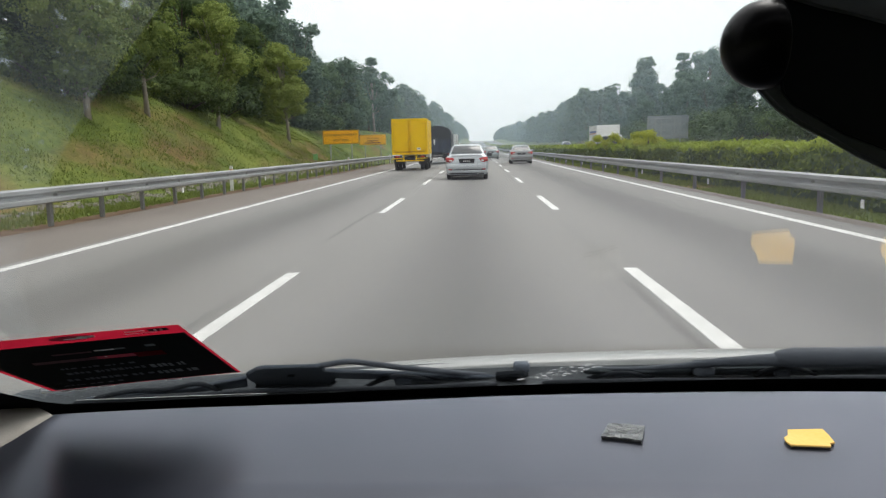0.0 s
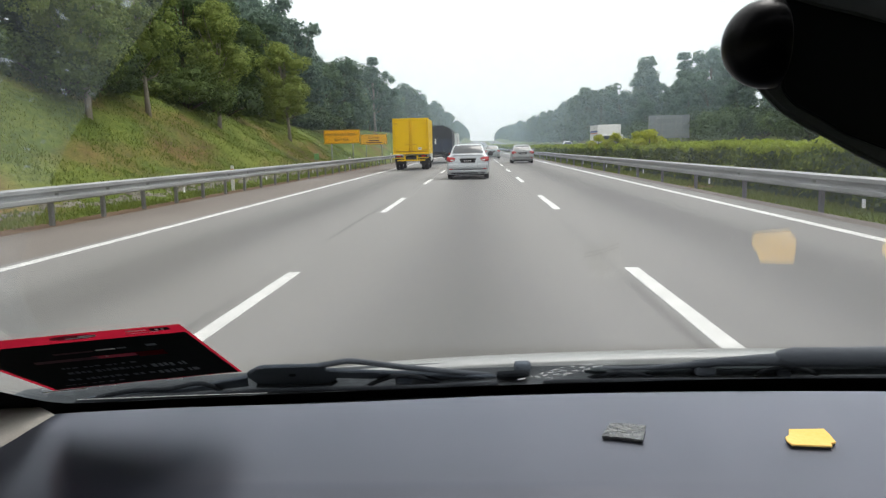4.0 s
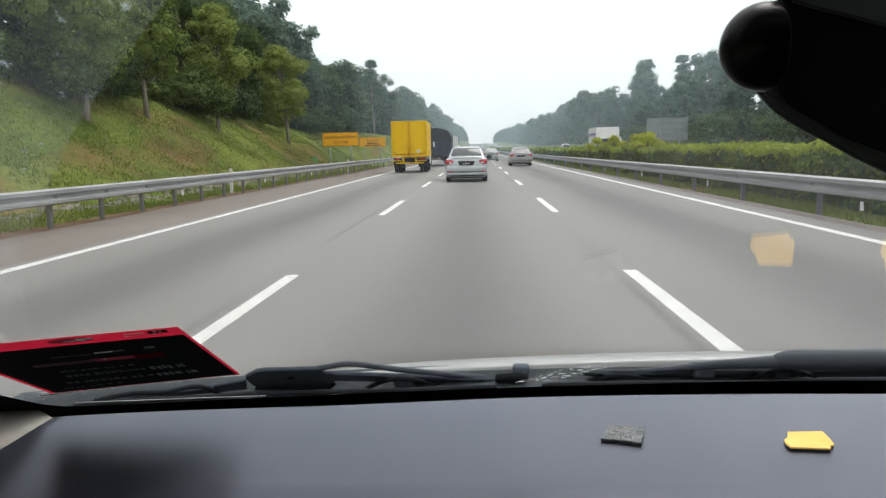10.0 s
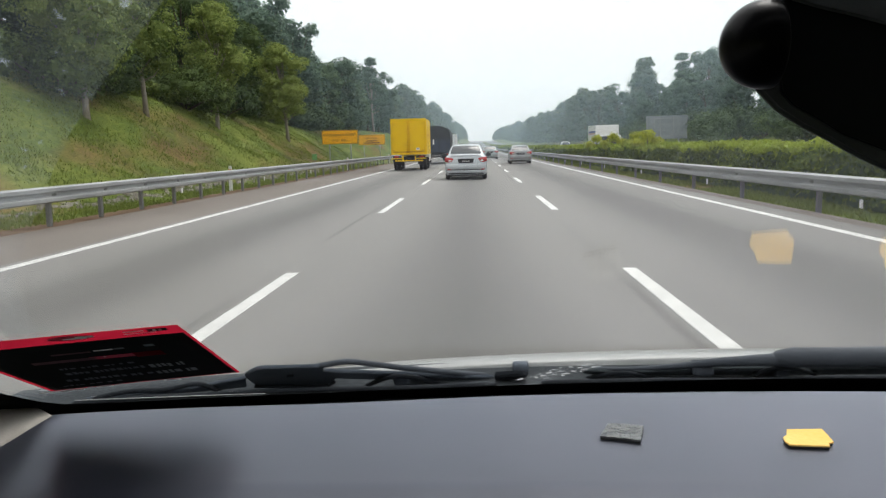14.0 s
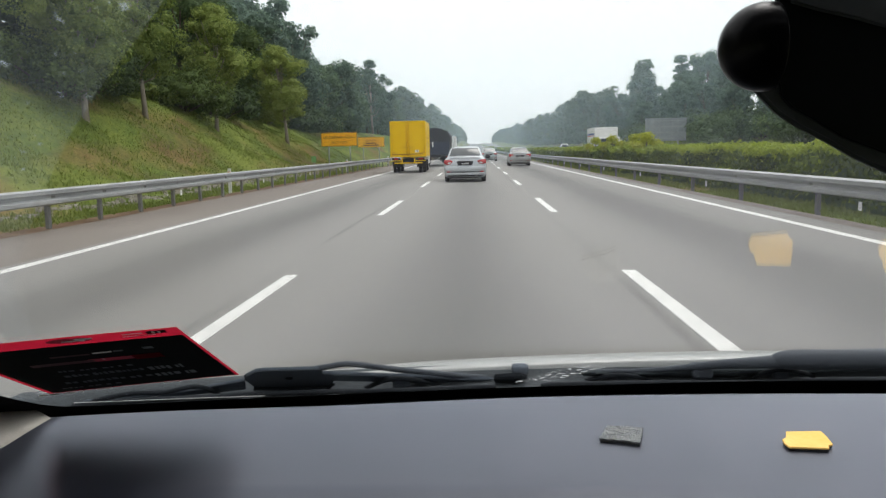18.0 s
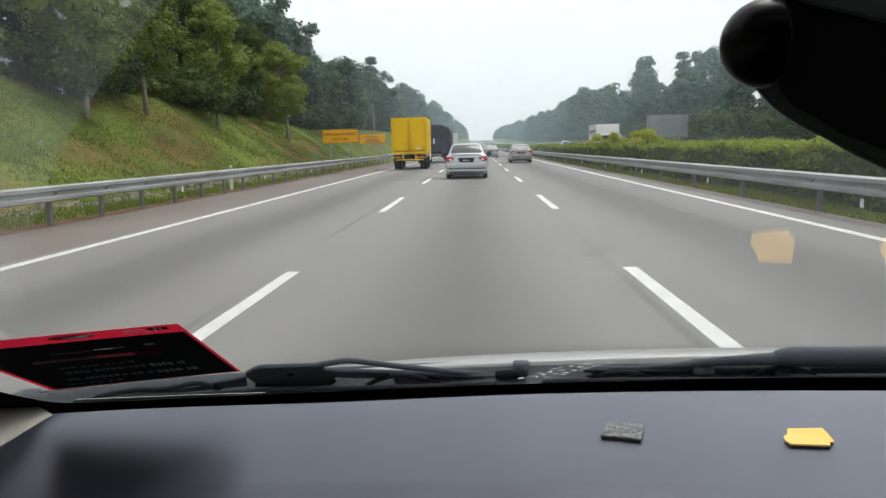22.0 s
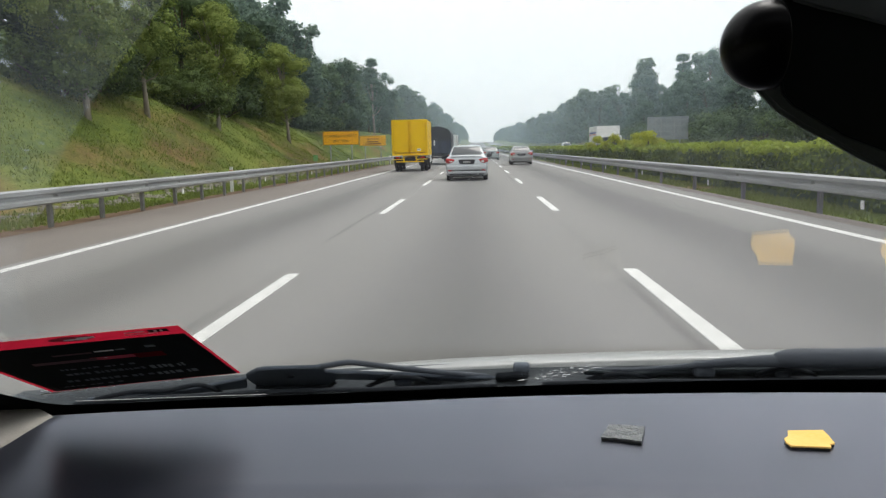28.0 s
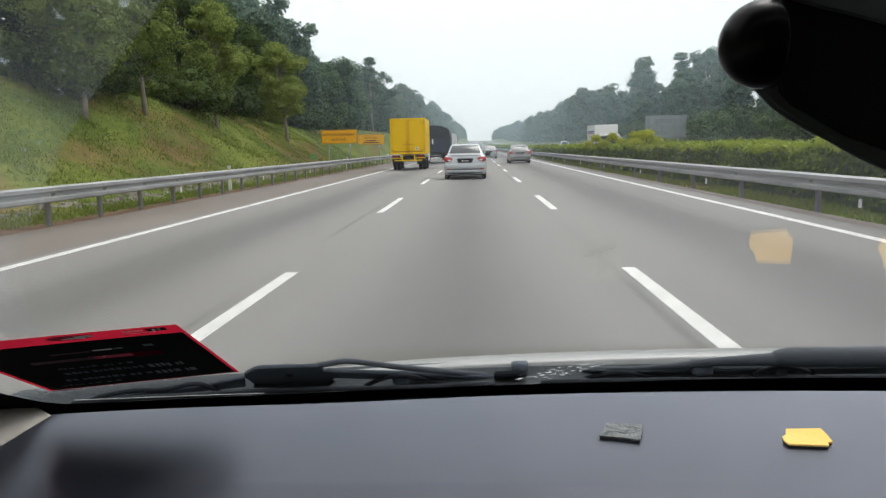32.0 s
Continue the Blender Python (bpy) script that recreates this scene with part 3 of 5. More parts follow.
def clumps(centres, radii, per, size, droop=.3, flat=.7, core=.62, cuts=2):
    out_c, out_s, out_n, hearts = [], [], [], []
    for c, r in zip(centres, radii):
        k = int(per * (.7 + .6 * rng.random()))
        p = rng.normal(size=(k, 3))
        p /= np.linalg.norm(p, axis=1)[:, None]
        out_n.append(p * .9 + np.array([0, 0, .45]) + rng.normal(size=(k, 3)) * .45)
        p = p * (.5 + .5 * rng.random(k) ** .6 + .45 * rng.random(k) ** 5)[:, None] * r
        p[:, 2] *= flat
        out_c.append(p + c)
        out_s.append(size * (.6 + .8 * rng.random(k)))
        hearts.append(core_quads(c, r * core, flat, cuts))
    leaves = leaf_quads(np.concatenate(out_c), np.concatenate(out_s), droop, .6, np.concatenate(out_n))
    return np.concatenate([leaves, np.concatenate(hearts)])


def billows(centres, radii, per, size, flat=.8, lumps=6, core=.74, droop=.3):
    """Leaf sprays on the skin of overlapping lobes, each lobe lumpy with smaller ones; sprays buried in a neighbour are dropped."""
    big_c, big_r = np.asarray(centres, float), np.asarray(radii, float)
    cs, rs = [big_c], [big_r]
    for c, r in zip(big_c, big_r):
        p = rng.normal(size=(lumps, 3))
        p[:, 2] += .35
        p /= np.linalg.norm(p, axis=1)[:, None]
        cs.append(c + p * np.array([1, 1, flat]) * (r * (.72 + .25 * rng.random(lumps)))[:, None])
        rs.append(r * (.30 + .22 * rng.random(lumps)))
    C, R = np.concatenate(cs), np.concatenate(rs)
    share = R ** 2 / np.sum(R ** 2)
    owner = rng.choice(len(C), size=int(per * len(big_c) * 1.9), p=share)
    n = len(owner)
    p = rng.normal(size=(n, 3))
    p /= np.linalg.norm(p, axis=1)[:, None]
    lift = .80 + .26 * rng.random(n) + .30 * rng.random(n) ** 9
    pos = C[owner] + p * np.array([1, 1, flat]) * (R[owner] * lift)[:, None]
    buried = np.zeros(n, bool)
    for j in range(len(C)):
        d = (pos - C[j]) / np.array([1, 1, flat])
        buried |= (np.einsum("ij,ij->i", d, d) < (.72 * R[j]) ** 2) & (owner != j)
    pos, p = pos[~buried], p[~buried]
    facing = p * .9 + np.array([0, 0, .5]) + rng.normal(size=p.shape) * .42
    leaves = leaf_quads(pos, size * (.55 + .9 * rng.random(len(pos))), droop, .62, facing)
    hearts = [core_quads(c, r * core, flat, 2) for c, r in zip(big_c, big_r)]
    return np.concatenate([leaves, np.concatenate(hearts)])


def tree_kind(height, spread, clear, lobes, per, size, leaf, bark, seed, label, shape="round", name="tree", lobe=.40, flat=.8):
    """A tree at the origin: tapered trunk, limbs that reach into every lobe, crown of leaf sprays."""
    global rng
    rng = np.random.default_rng(seed)
    root = thing(name, label, "tree", group="roadside trees")
    bend = rng.normal(size=2) * .05 * height
    r0 = .014 * height + .04

    def stem(t):
        return np.array([bend[0] * t * t, bend[1] * t * t, height * .88 * t])
    tv, tf = tube([stem(t) - np.array([0, 0, .4 if t == 0 else 0]) for t in np.linspace(0, 1, 8)], [r0 * (1.25 if t == 0 else 1 - .8 * t) for t in np.linspace(0, 1, 8)], 8)
    centres, radii = [], []
    for i in range(lobes):
        u = (i + .3 + .5 * rng.random()) / lobes
        if shape == "round":
            reach = spread * math.sqrt(max(.06, 1 - (2 * u - .85) ** 2 * .85))
        elif shape == "cone":
            reach = spread * (1.0 - .8 * u)
        else:
            reach = spread * (.35 + .65 * math.sin(min(1, u * 1.15) * math.pi * .66))
        r = spread * lobe * (.55 + .85 * rng.random() ** 1.4) * (1.0 - .25 * u)
        a = i * 2.4 + rng.normal() * .45
        d = max(0, reach - r * .55) * (.45 + .55 * rng.random() ** .6)
        h = clear + (1 - clear) * u
        centres.append(np.array([math.cos(a) * d + bend[0] * h * h, math.sin(a) * d + bend[1] * h * h, min(height * h, height - r * flat * .9) + rng.normal() * .02 * height]))
        radii.append(r)
        s = stem(min(.95, max(clear * .7, h * .72)))
        m = s * .45 + centres[-1] * .55 + np.array([0, 0, -.03 * height])
        v2, f2 = tube([s, m, centres[-1]], [r0 * .40 * (1.1 - .6 * h), r0 * .26, r0 * .08], 5)
        tf += [tuple(len(tv) + j for j in q) for q in f2]
        tv += v2
    part("trunk", mesh_of(tv, tf, True), bark, root)
    part("crown", quads(billows(centres, radii, per, size, flat)), leaf, root)
    return root


def bush_kind(w, h, n, per, size, leaf, seed, label, name="bush"):
    global rng
    rng = np.random.default_rng(seed)
    root = thing(name, label, "bush", group="roadside bushes")
    a = rng.random(n) * 6.28
    d = np.sqrt(rng.random(n)) * w
    z = h * (.15 + .75 * rng.random(n) * (1 - .5 * (d / w) ** 2))
    c = np.stack([np.cos(a) * d, np.sin(a) * d, z], 1)
    tv, tf = [], []
    for k in range(0, n, 3):
        v2, f2 = tube([(0, 0, -.2), c[k] * .5, c[k]], [.05, .035, .012], 4)
        tf += [tuple(len(tv) + j for j in q) for q in f2]
        tv += v2
    part("stems", mesh_of(tv, tf, True), "bark", root)
    part("foliage", quads(billows(c, (.30 * w + .1) * (.7 + .6 * rng.random(n)), per, size, .85, 3, core=.52)), leaf, root)
    return root


NEAR = [tree_kind(11.5, 3.9, .14, 24, 620, .17, "leaf", "bark", 11, "tall dense broad-leaved tree with a dark trunk behind the rail"),
        tree_kind(10.5, 3.5, .10, 22, 620, .165, "leaf_dark", "bark", 12, "dense deep-green broad-leaved tree on the bank"),
        tree_kind(12.5, 4.0, .26, 20, 620, .175, "leaf_dark", "bark", 13, "tall deep-green tree with an uneven crown", "vase", lobe=.36),
        tree_kind(8.5, 2.4, .32, 34, 330, .15, "leaf_lime", "bark_pale", 14, "slender yellow-green tree with a pale trunk on the grass bank", "round", lobe=.40, flat=.75),
        tree_kind(9.5, 3.6, .06, 24, 610, .17, "leaf", "bark", 15, "bushy mid-green tree with low branches")]
MID = [tree_kind(13, 4.6, .10, 20, 135, .48, "leaf_far", "bark", 21, "haze-tinted grey-green forest tree on the bank beyond the hedge"),
       tree_kind(14, 4.6, .16, 18, 135, .50, "leaf_far", "bark", 22, "tall haze-tinted grey-green forest tree on the bank", "vase"),
       tree_kind(11.5, 4.4, .06, 20, 142, .45, "leaf_hazed", "bark", 23, "broad haze-tinted green forest tree on the bank"),
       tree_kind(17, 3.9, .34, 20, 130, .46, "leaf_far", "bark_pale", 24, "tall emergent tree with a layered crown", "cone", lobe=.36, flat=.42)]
FAR = [tree_kind(14, 5.0, .04, 14, 70, .92, "leaf_farther", "bark", 31, "haze-tinted dull green tree far along the motorway"),
       tree_kind(17, 4.4, .16, 18, 80, .85, "leaf_farther", "bark", 33, "tall haze-tinted dull green tree rising over the far wood", "cone", lobe=.46, flat=.7),
       tree_kind(16, 5.2, .04, 14, 70, .98, "leaf_farthest", "bark", 32, "haze-paled soft green tree far along the motorway")]
SHRUB = [bush_kind(1.7, 2.0, 26, 260, .105, "leaf", 44, "mid-green leafy shrub close behind the rail"),
         bush_kind(1.9, 2.3, 28, 260, .11, "leaf_dark", 45, "deep-green leafy shrub close behind the rail"),
         bush_kind(1.5, 1.6, 22, 240, .10, "leaf_lime", 46, "yellow-green leafy shrub close behind the rail")]
BUSH = [bush_kind(1.6, 1.9, 16, 80, .195, "leaf", 41, "mid-green leafy bush at the edge of the trees"),
        bush_kind(1.9, 2.4, 18, 80, .205, "leaf_dark", 42, "deep-green leafy bush at the edge of the trees"),
        bush_kind(1.3, 1.4, 14, 78, .185, "leaf_lime", 43, "yellow-green leafy bush on the bank")]

place = random.Random(5)
used = set()


def plant(kinds, weights, x, y, size):
    ob = place.choices(kinds, weights)[0]
    z = float(land(x, y)) - .05
    turn = place.uniform(0, 360)
    m = pose(x, y, z, place.uniform(-3, 3), place.uniform(-3, 3), turn)
    if ob in used:
        ob = copy_thing(ob, m)
    else:
        used.add(ob)
        ob.matrix_basis = m
    ob.scale = (size * place.uniform(.9, 1.1), size * place.uniform(.9, 1.1), size)
    return ob


# left wood: near rows, then on to the crest
y = 9.0
while y < 62:
    plant(NEAR, (3, 3, 1.5, .3, 3), place.uniform(-19.6, -17.2), y, place.uniform(.62, .84))
    if y < 34:
        plant(MID, (1, 2, 4, .5), place.uniform(-25, -22), y + place.uniform(0, 3), place.uniform(.72, .92))
    else:
        plant(MID, (1, 1, 4, 1), place.uniform(-24, -20.5), y + place.uniform(0, 3), place.uniform(.75, 1.0))
    y += place.uniform(4.0, 5.6)
while y < 96:
    plant(MID, (2, 1, 4, 0), place.uniform(-19.5, -17.0), y, place.uniform(.55, .80))
    plant(MID, (3, 2, 3, .4), place.uniform(-25, -21), y + place.uniform(0, 3), place.uniform(.72, .95))
    y += place.uniform(4.2, 5.8)
for x, y, size in ((-14.6, 14.2, 1.1), (-14.9, 17.6, 1.25), (-15.6, 20.8, .9), (-15.3, 27.4, 1.2), (-15.8, 31.0, .95), (-15.4, 39.5, 1.15)):
    plant(SHRUB, (3, 2.5, 1), x, y, size)
for x, y in ((-13.9, 26.5), (-14.6, 33), (-14.2, 41), (-13.6, 54)):
    plant(NEAR, (0, 0, 0, 1, 0), x, y, .8)
y = 8.0
while y < 85:
    plant(BUSH, (3, 3, .8), place.uniform(-18.2, -15.9), y, place.uniform(.7, 1.25))
    y += place.uniform(1.8, 3.2)
y = 4.0
while y < 34:
    plant(MID, (3, 1, 2, 0), place.uniform(-32, -27), y, place.uniform(.75, .95))
    y += place.uniform(7, 9)
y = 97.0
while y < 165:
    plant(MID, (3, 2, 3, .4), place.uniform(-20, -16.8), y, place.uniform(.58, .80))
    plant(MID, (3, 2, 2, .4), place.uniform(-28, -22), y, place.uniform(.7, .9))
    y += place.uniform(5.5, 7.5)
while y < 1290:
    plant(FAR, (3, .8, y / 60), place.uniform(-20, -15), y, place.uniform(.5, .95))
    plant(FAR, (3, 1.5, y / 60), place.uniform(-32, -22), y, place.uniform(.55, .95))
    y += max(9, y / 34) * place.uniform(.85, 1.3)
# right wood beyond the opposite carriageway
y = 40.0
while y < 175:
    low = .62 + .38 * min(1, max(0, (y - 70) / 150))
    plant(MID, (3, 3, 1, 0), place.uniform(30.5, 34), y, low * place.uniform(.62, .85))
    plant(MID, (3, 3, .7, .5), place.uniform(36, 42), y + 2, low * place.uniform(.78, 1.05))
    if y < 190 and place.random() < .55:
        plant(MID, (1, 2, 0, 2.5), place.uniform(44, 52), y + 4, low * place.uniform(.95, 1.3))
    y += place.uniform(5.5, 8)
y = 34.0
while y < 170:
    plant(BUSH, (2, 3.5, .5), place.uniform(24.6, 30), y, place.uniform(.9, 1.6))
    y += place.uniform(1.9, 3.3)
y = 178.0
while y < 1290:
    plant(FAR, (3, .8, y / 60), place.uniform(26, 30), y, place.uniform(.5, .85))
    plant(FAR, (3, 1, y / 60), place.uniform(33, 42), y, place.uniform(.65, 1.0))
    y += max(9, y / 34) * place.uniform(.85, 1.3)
for ob in NEAR + MID + FAR + BUSH + SHRUB:
    if ob not in used:
        for o in (*ob.children_recursive, ob):
            bpy.data.objects.remove(o)


def hedge():
    """Clipped median hedge: dense leaf skin over a dark core sheet for inner shade, brighter shoots on top."""
    global rng
    rng = np.random.default_rng(51)
    root = thing("hedge", "long clipped yellow-green hedge along the median behind the guardrail", "hedge")
    for y0, y1, n, size in ((4, 34, 20000, .13), (34, 80, 14000, .20), (80, 180, 9000, .42), (180, 420, 7000, .9)):
        ys = y0 + (y1 - y0) * rng.random(n)
        face = rng.random(n)
        xs = np.where(face < .52, 7.25 + .35 * rng.random(n) ** 2, 7.25 + 1.7 * rng.random(n))
        edge = 1.23 + .06 * np.sin(ys * .9) + .05 * np.sin(ys * 2.7 + 1) + .03 * rng.normal(size=n)
        zs = np.where(face < .52, .08 + (edge - .08) * rng.random(n) ** .8, edge - .12 * rng.random(n))
        xs = xs + .10 * np.sin(ys * 1.3 + zs * 3)
        c = np.stack([xs, ys, zs + rise(ys)], 1)
        young = (zs > edge - .17) | (rng.random(n) < .06)
        facing = np.stack([np.where(face < .52, -1.0, 0), np.zeros(n), np.where(face < .52, .15, 1.0)], 1) + rng.normal(size=(n, 3)) * .6
        leaves = leaf_quads(c, size * (.6 + .8 * rng.random(n)), -.25, .55, facing)
        # top shoots are really limier; side leaves are coloured darker for shade
        part("young_shoots", quads(leaves[young]), "hedge_shoots", root, "bright lime shoots along the top")
        part("foliage", quads(leaves[~young]), "hedge", root)
    # dark filler sheet that stands for the shade between the leaves
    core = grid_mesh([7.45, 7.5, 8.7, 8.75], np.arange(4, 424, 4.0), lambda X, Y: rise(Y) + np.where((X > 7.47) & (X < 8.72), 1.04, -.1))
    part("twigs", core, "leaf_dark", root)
    return root


hedge()


def topiary(x, y):
    root = thing("topiary_bush", "yellow-green shrub clipped into round tufts in the median", "bush", at=pose(x, y, float(rise(y)) - .05), group="clipped tufted shrubs")
    for dx, dy, z, r in ((0, 0, 1.75, .34), (.5, .25, 1.45, .30), (-.45, -.2, 1.4, .28), (.3, -.35, 1.1, .26), (-.25, .4, 1.15, .25)):
        part("stem", tube_mesh([(0, 0, 0), (dx * .6, dy * .6, z * .6), (dx, dy, z)], [.05, .04, .03], 6), "bark", root)
        part("tuft", quads(clumps(np.array([[dx, dy, z]]), [r], 260, .13)), "topiary", root)


for y in (35, 38.5, 43.5, 49):
    topiary(7.9 + .2 * math.sin(y), y)


def grass_stuff():
    global rng
    rng = np.random.default_rng(61)
    n = 90000
    ys = 7 + 65 * rng.random(n) ** 1.4
    xs = np.where(rng.random(n) < .80, -8.6 - 8.0 * rng.random(n), 6.25 + 1.1 * rng.random(n))
    zs = land(xs, ys)
    keep = (.5 + .5 * np.sin(xs * 1.3 + ys * .37) * np.sin(ys * .9 - xs)) > .75 * rng.random(n)
    c = np.stack([xs, ys, zs], 1)[keep]
    k = len(c)
    h = (.05 + .10 * rng.random(k) ** 2)[:, None]
    a = rng.random(k) * 6.28
    s = np.stack([np.cos(a), np.sin(a), np.zeros(k)], 1) * (.010 + .022 * rng.random(k))[:, None]
    lean = np.concatenate([rng.normal(size=(k, 2)) * .35, np.ones((k, 1))], 1) * h
    v = np.stack([c - s, c + s, c + s * .4 + lean, c - s * .2 + lean * .92], 1)
    tagged(part("grass", quads(v), "blade", label="rough green grass tufts on the verges"), category="grass", kind="stuff")


grass_stuff()
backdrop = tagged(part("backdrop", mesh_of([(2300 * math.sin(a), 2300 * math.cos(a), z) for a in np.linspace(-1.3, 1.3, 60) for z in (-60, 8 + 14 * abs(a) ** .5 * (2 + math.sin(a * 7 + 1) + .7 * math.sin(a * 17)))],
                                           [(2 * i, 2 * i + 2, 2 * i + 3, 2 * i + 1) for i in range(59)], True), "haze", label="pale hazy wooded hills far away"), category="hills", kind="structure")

# upright see-through sheets added across the road to imitate distance haze
for number, (y, high) in enumerate(((62, 45), (95, 60), (150, 90), (240, 130), (400, 190))):
    wide = y * 1.2 + 60
    air = part("mist_layer", mesh_of([(-wide, y, -10), (wide, y, -10), (wide, y, high), (-wide, y, high)], [(0, 1, 2, 3)]), ("mist", number), label="see-through sheet added for the haze over the far road")
    tagged(air, category="haze", kind="structure")


# ---- vehicles ----
def wheel(parent, x, y, r, w, rim="rim"):
    """A wheel with a rounded tyre and a dished rim, axle along x."""
    prof = [(-w / 2, r * .62), (-w / 2, r * .9), (-w * .36, r), (w * .36, r), (w / 2, r * .9), (w / 2, r * .62)]
    n, v, f = 20, [], []
    for k in range(n):
        a = 2 * math.pi * k / n
        v += [(px, math.cos(a) * pr, math.sin(a) * pr) for px, pr in prof]
    m = len(prof)
    for k in range(n):
        k2 = (k + 1) % n
        f += [(k * m + j, k * m + j + 1, k2 * m + j + 1, k2 * m + j) for j in range(m - 1)]
    ty = part("wheel", mesh_of(v, f, True), "tyre", parent, at=pose(x, y, r))
    v, f = [], []
    for px, pr in ((-w * .42, r * .62), (-w * .30, r * .5), (-w * .34, r * .12), (w * .34, r * .12), (w * .30, r * .5), (w * .42, r * .62)):
        v += [(px, math.cos(6.283 * k / n) * pr, math.sin(6.283 * k / n) * pr) for k in range(n)]
    for j in range(5):
        f += [(j * n + k, j * n + (k + 1) % n, (j + 1) * n + (k + 1) % n, (j + 1) * n + k) for k in range(n)]
    part("rim", mesh_of(v, f, True), rim, ty)
    return ty


def sedan(at, paint, label, L=4.3, W=1.72, H=1.46, group="cars ahead"):
    """A saloon seen from behind: y forward, origin under the rear bumper's middle."""
    car = thing("car", label, "car", at=at, group=group)
    hw, ly = W / 2, L / 4.3
    # stations: y, half width, sill z, waist z (the top of the lower body)
    st = [(0, .87, .32, .70), (.02, .935, .25, .88), (.06, .97, .22, .955), (.14, .985, .20, .985), (.35, .995, .20, 1.0), (.62, 1.0, .20, 1.0), (1.2, 1.0, .20, .97), (2.2, 1.0, .20, .95),
          (3.0, .99, .20, .92), (3.5, .97, .21, .86), (4.0, .93, .22, .74), (4.22, .84, .26, .62), (4.3, .70, .34, .52)]
    v, f, m = [], [], 16
    for y, k, z0, z1 in st:
        w = hw * k
        half = [(w * .88, z0), (w * .96, z0 + .06), (w * .992, z0 + (z1 - z0) * .28), (w, z0 + (z1 - z0) * .52), (w * .985, z0 + (z1 - z0) * .76), (w * .95, z1 - .05), (w * .88, z1 - .008), (w * .45, z1 + .022)]
        v += [(a, y * ly, b) for a, b in half + [(-a, b) for a, b in half[::-1]]]
    for i in range(len(st) - 1):
        f += [(i * m + k, i * m + k + 1, (i + 1) * m + k + 1, (i + 1) * m + k) for k in range(m - 1)] + [(i * m + m - 1, i * m, (i + 1) * m, (i + 1) * m + m - 1)]
    f += [tuple(range(m))[::-1], tuple(range((len(st) - 1) * m, len(st) * m))]
    part("body", mesh_of(v, f, True), paint, car)

    # roof and pillars: a rounded shell, glass laid just proud of it
    tops = [(.46, .995), (.60, 1.045), (.82, 1.20), (1.02, H - .13), (1.20, H - .045), (1.45, H - .008), (1.85, H), (2.35, H - .04), (2.62, H - .13), (3.0, 1.17), (3.4, .97)]

    def side_at(z):
        return hw * .875 - (z - .95) * .40 * hw
    v, f, m = [], [], 10
    for y, zt in tops:
        drop = min(.085, (zt - .93) * .6)
        half = [(hw * .885, .93), (side_at(zt - drop), zt - drop), (side_at(zt) - .035, zt - drop * .35), (side_at(zt) - .10, zt - .012), (side_at(zt) * .45, zt)]
        v += [(a, y * ly, b) for a, b in half + [(-a, b) for a, b in half[::-1]]]
    for i in range(len(tops) - 1):
        f += [(i * m + k, i * m + k + 1, (i + 1) * m + k + 1, (i + 1) * m + k) for k in range(m - 1)]
    part("roof", mesh_of(v, f, True), paint, car)

    def pane_on(y0, y1, name):
        ys = np.linspace(y0, y1, 6)
        zs = np.interp(ys, [t[0] for t in tops], [t[1] for t in tops])
        v = []
        for y, z in zip(ys, zs):
            e = side_at(z) - .075
            n = (-.010 if y0 < 1.6 else .010)
            v += [(-e, (y + n) * ly, z + .004), (-e * .5, (y + n) * ly, z + .012), (e * .5, (y + n) * ly, z + .012), (e, (y + n) * ly, z + .004)]
        part(name, mesh_of(v, [(4 * i + k, 4 * i + k + 1, 4 * i + k + 5, 4 * i + k + 4) for i in range(5) for k in range(3)], True), "car_glass", car)
    pane_on(.63, 1.13, "rear_window")
    pane_on(2.45, 3.28, "windscreen")
    for s in (-1, 1):
        line = [(.92, 1.02), (3.12, .985), (2.58, H - .12), (1.30, H - .10), (1.12, H - .15)]
        part("side_window", mesh_of([(s * (side_at(z) + .006), y * ly, z) for y, z in line], [tuple(range(5))]), "car_glass", car)
        lamp = prism([(s * x, z) for x, z in ((hw * .56, .865), (hw * .70, .915), (hw * .965, .93), (hw * .985, .76), (hw * .82, .715), (hw * .66, .75))], .17, .02, 2)
        lens = part("tail_light", lamp, "tail", car, "red tail light", at=pose(0, .065, 0), smooth=True)
        part("clear_lens", prism([(s * x, z) for x, z in ((hw * .66, .815), (hw * .80, .815), (hw * .80, .765), (hw * .69, .765))], .01, .002, 1), "white", lens, at=pose(0, -.086, 0))
        part("mirror", box((.22, .12, .15), (s * (hw + .09), 2.55 * ly, 1.0), .045, 3), "black" if paint == "silver" else paint, car, smooth=True)
        part("bumper_reflector", box((.14, .02, .04), (s * hw * .78, -.066, .43), .006), "tail", car)
        for y in (.85, 3.42):
            wheel(car, s * (hw - .115), y * ly, .30, .19)
    part("boot_lip", box((W * .74, .07, .022), (0, .075, .995), .010, 2), paint, car, smooth=True)
    part("boot_seam", box((W * .80, .012, .010), (0, -.004, .655), .002), "black", car)
    part("chrome_strip", box((.66, .03, .028), (0, -.012, .875), .008, 2), "rim", car, smooth=True)
    part("bumper", box((W * .965, .20, .25), (0, .035, .535), .075, 4), paint, car, smooth=True)
    part("lower_bumper", box((W * .90, .14, .14), (0, .025, .35), .045, 3), paint, car, smooth=True)
    part("bumper_groove", box((W * .86, .03, .022), (0, -.048, .415), .004), "black", car)
    part("underside_lip", box((W * .80, .10, .05), (0, .03, .265), .015), "black", car)
    part("plate_recess", prism([(-.345, .855), (.345, .855), (.285, .685), (-.285, .685)], .03, .006, 1), "black", car, at=pose(0, -.006, 0))
    plate = part("number_plate", box((.44, .012, .12), (0, -.026, .762), .003), "black_gloss", car, "black number plate")
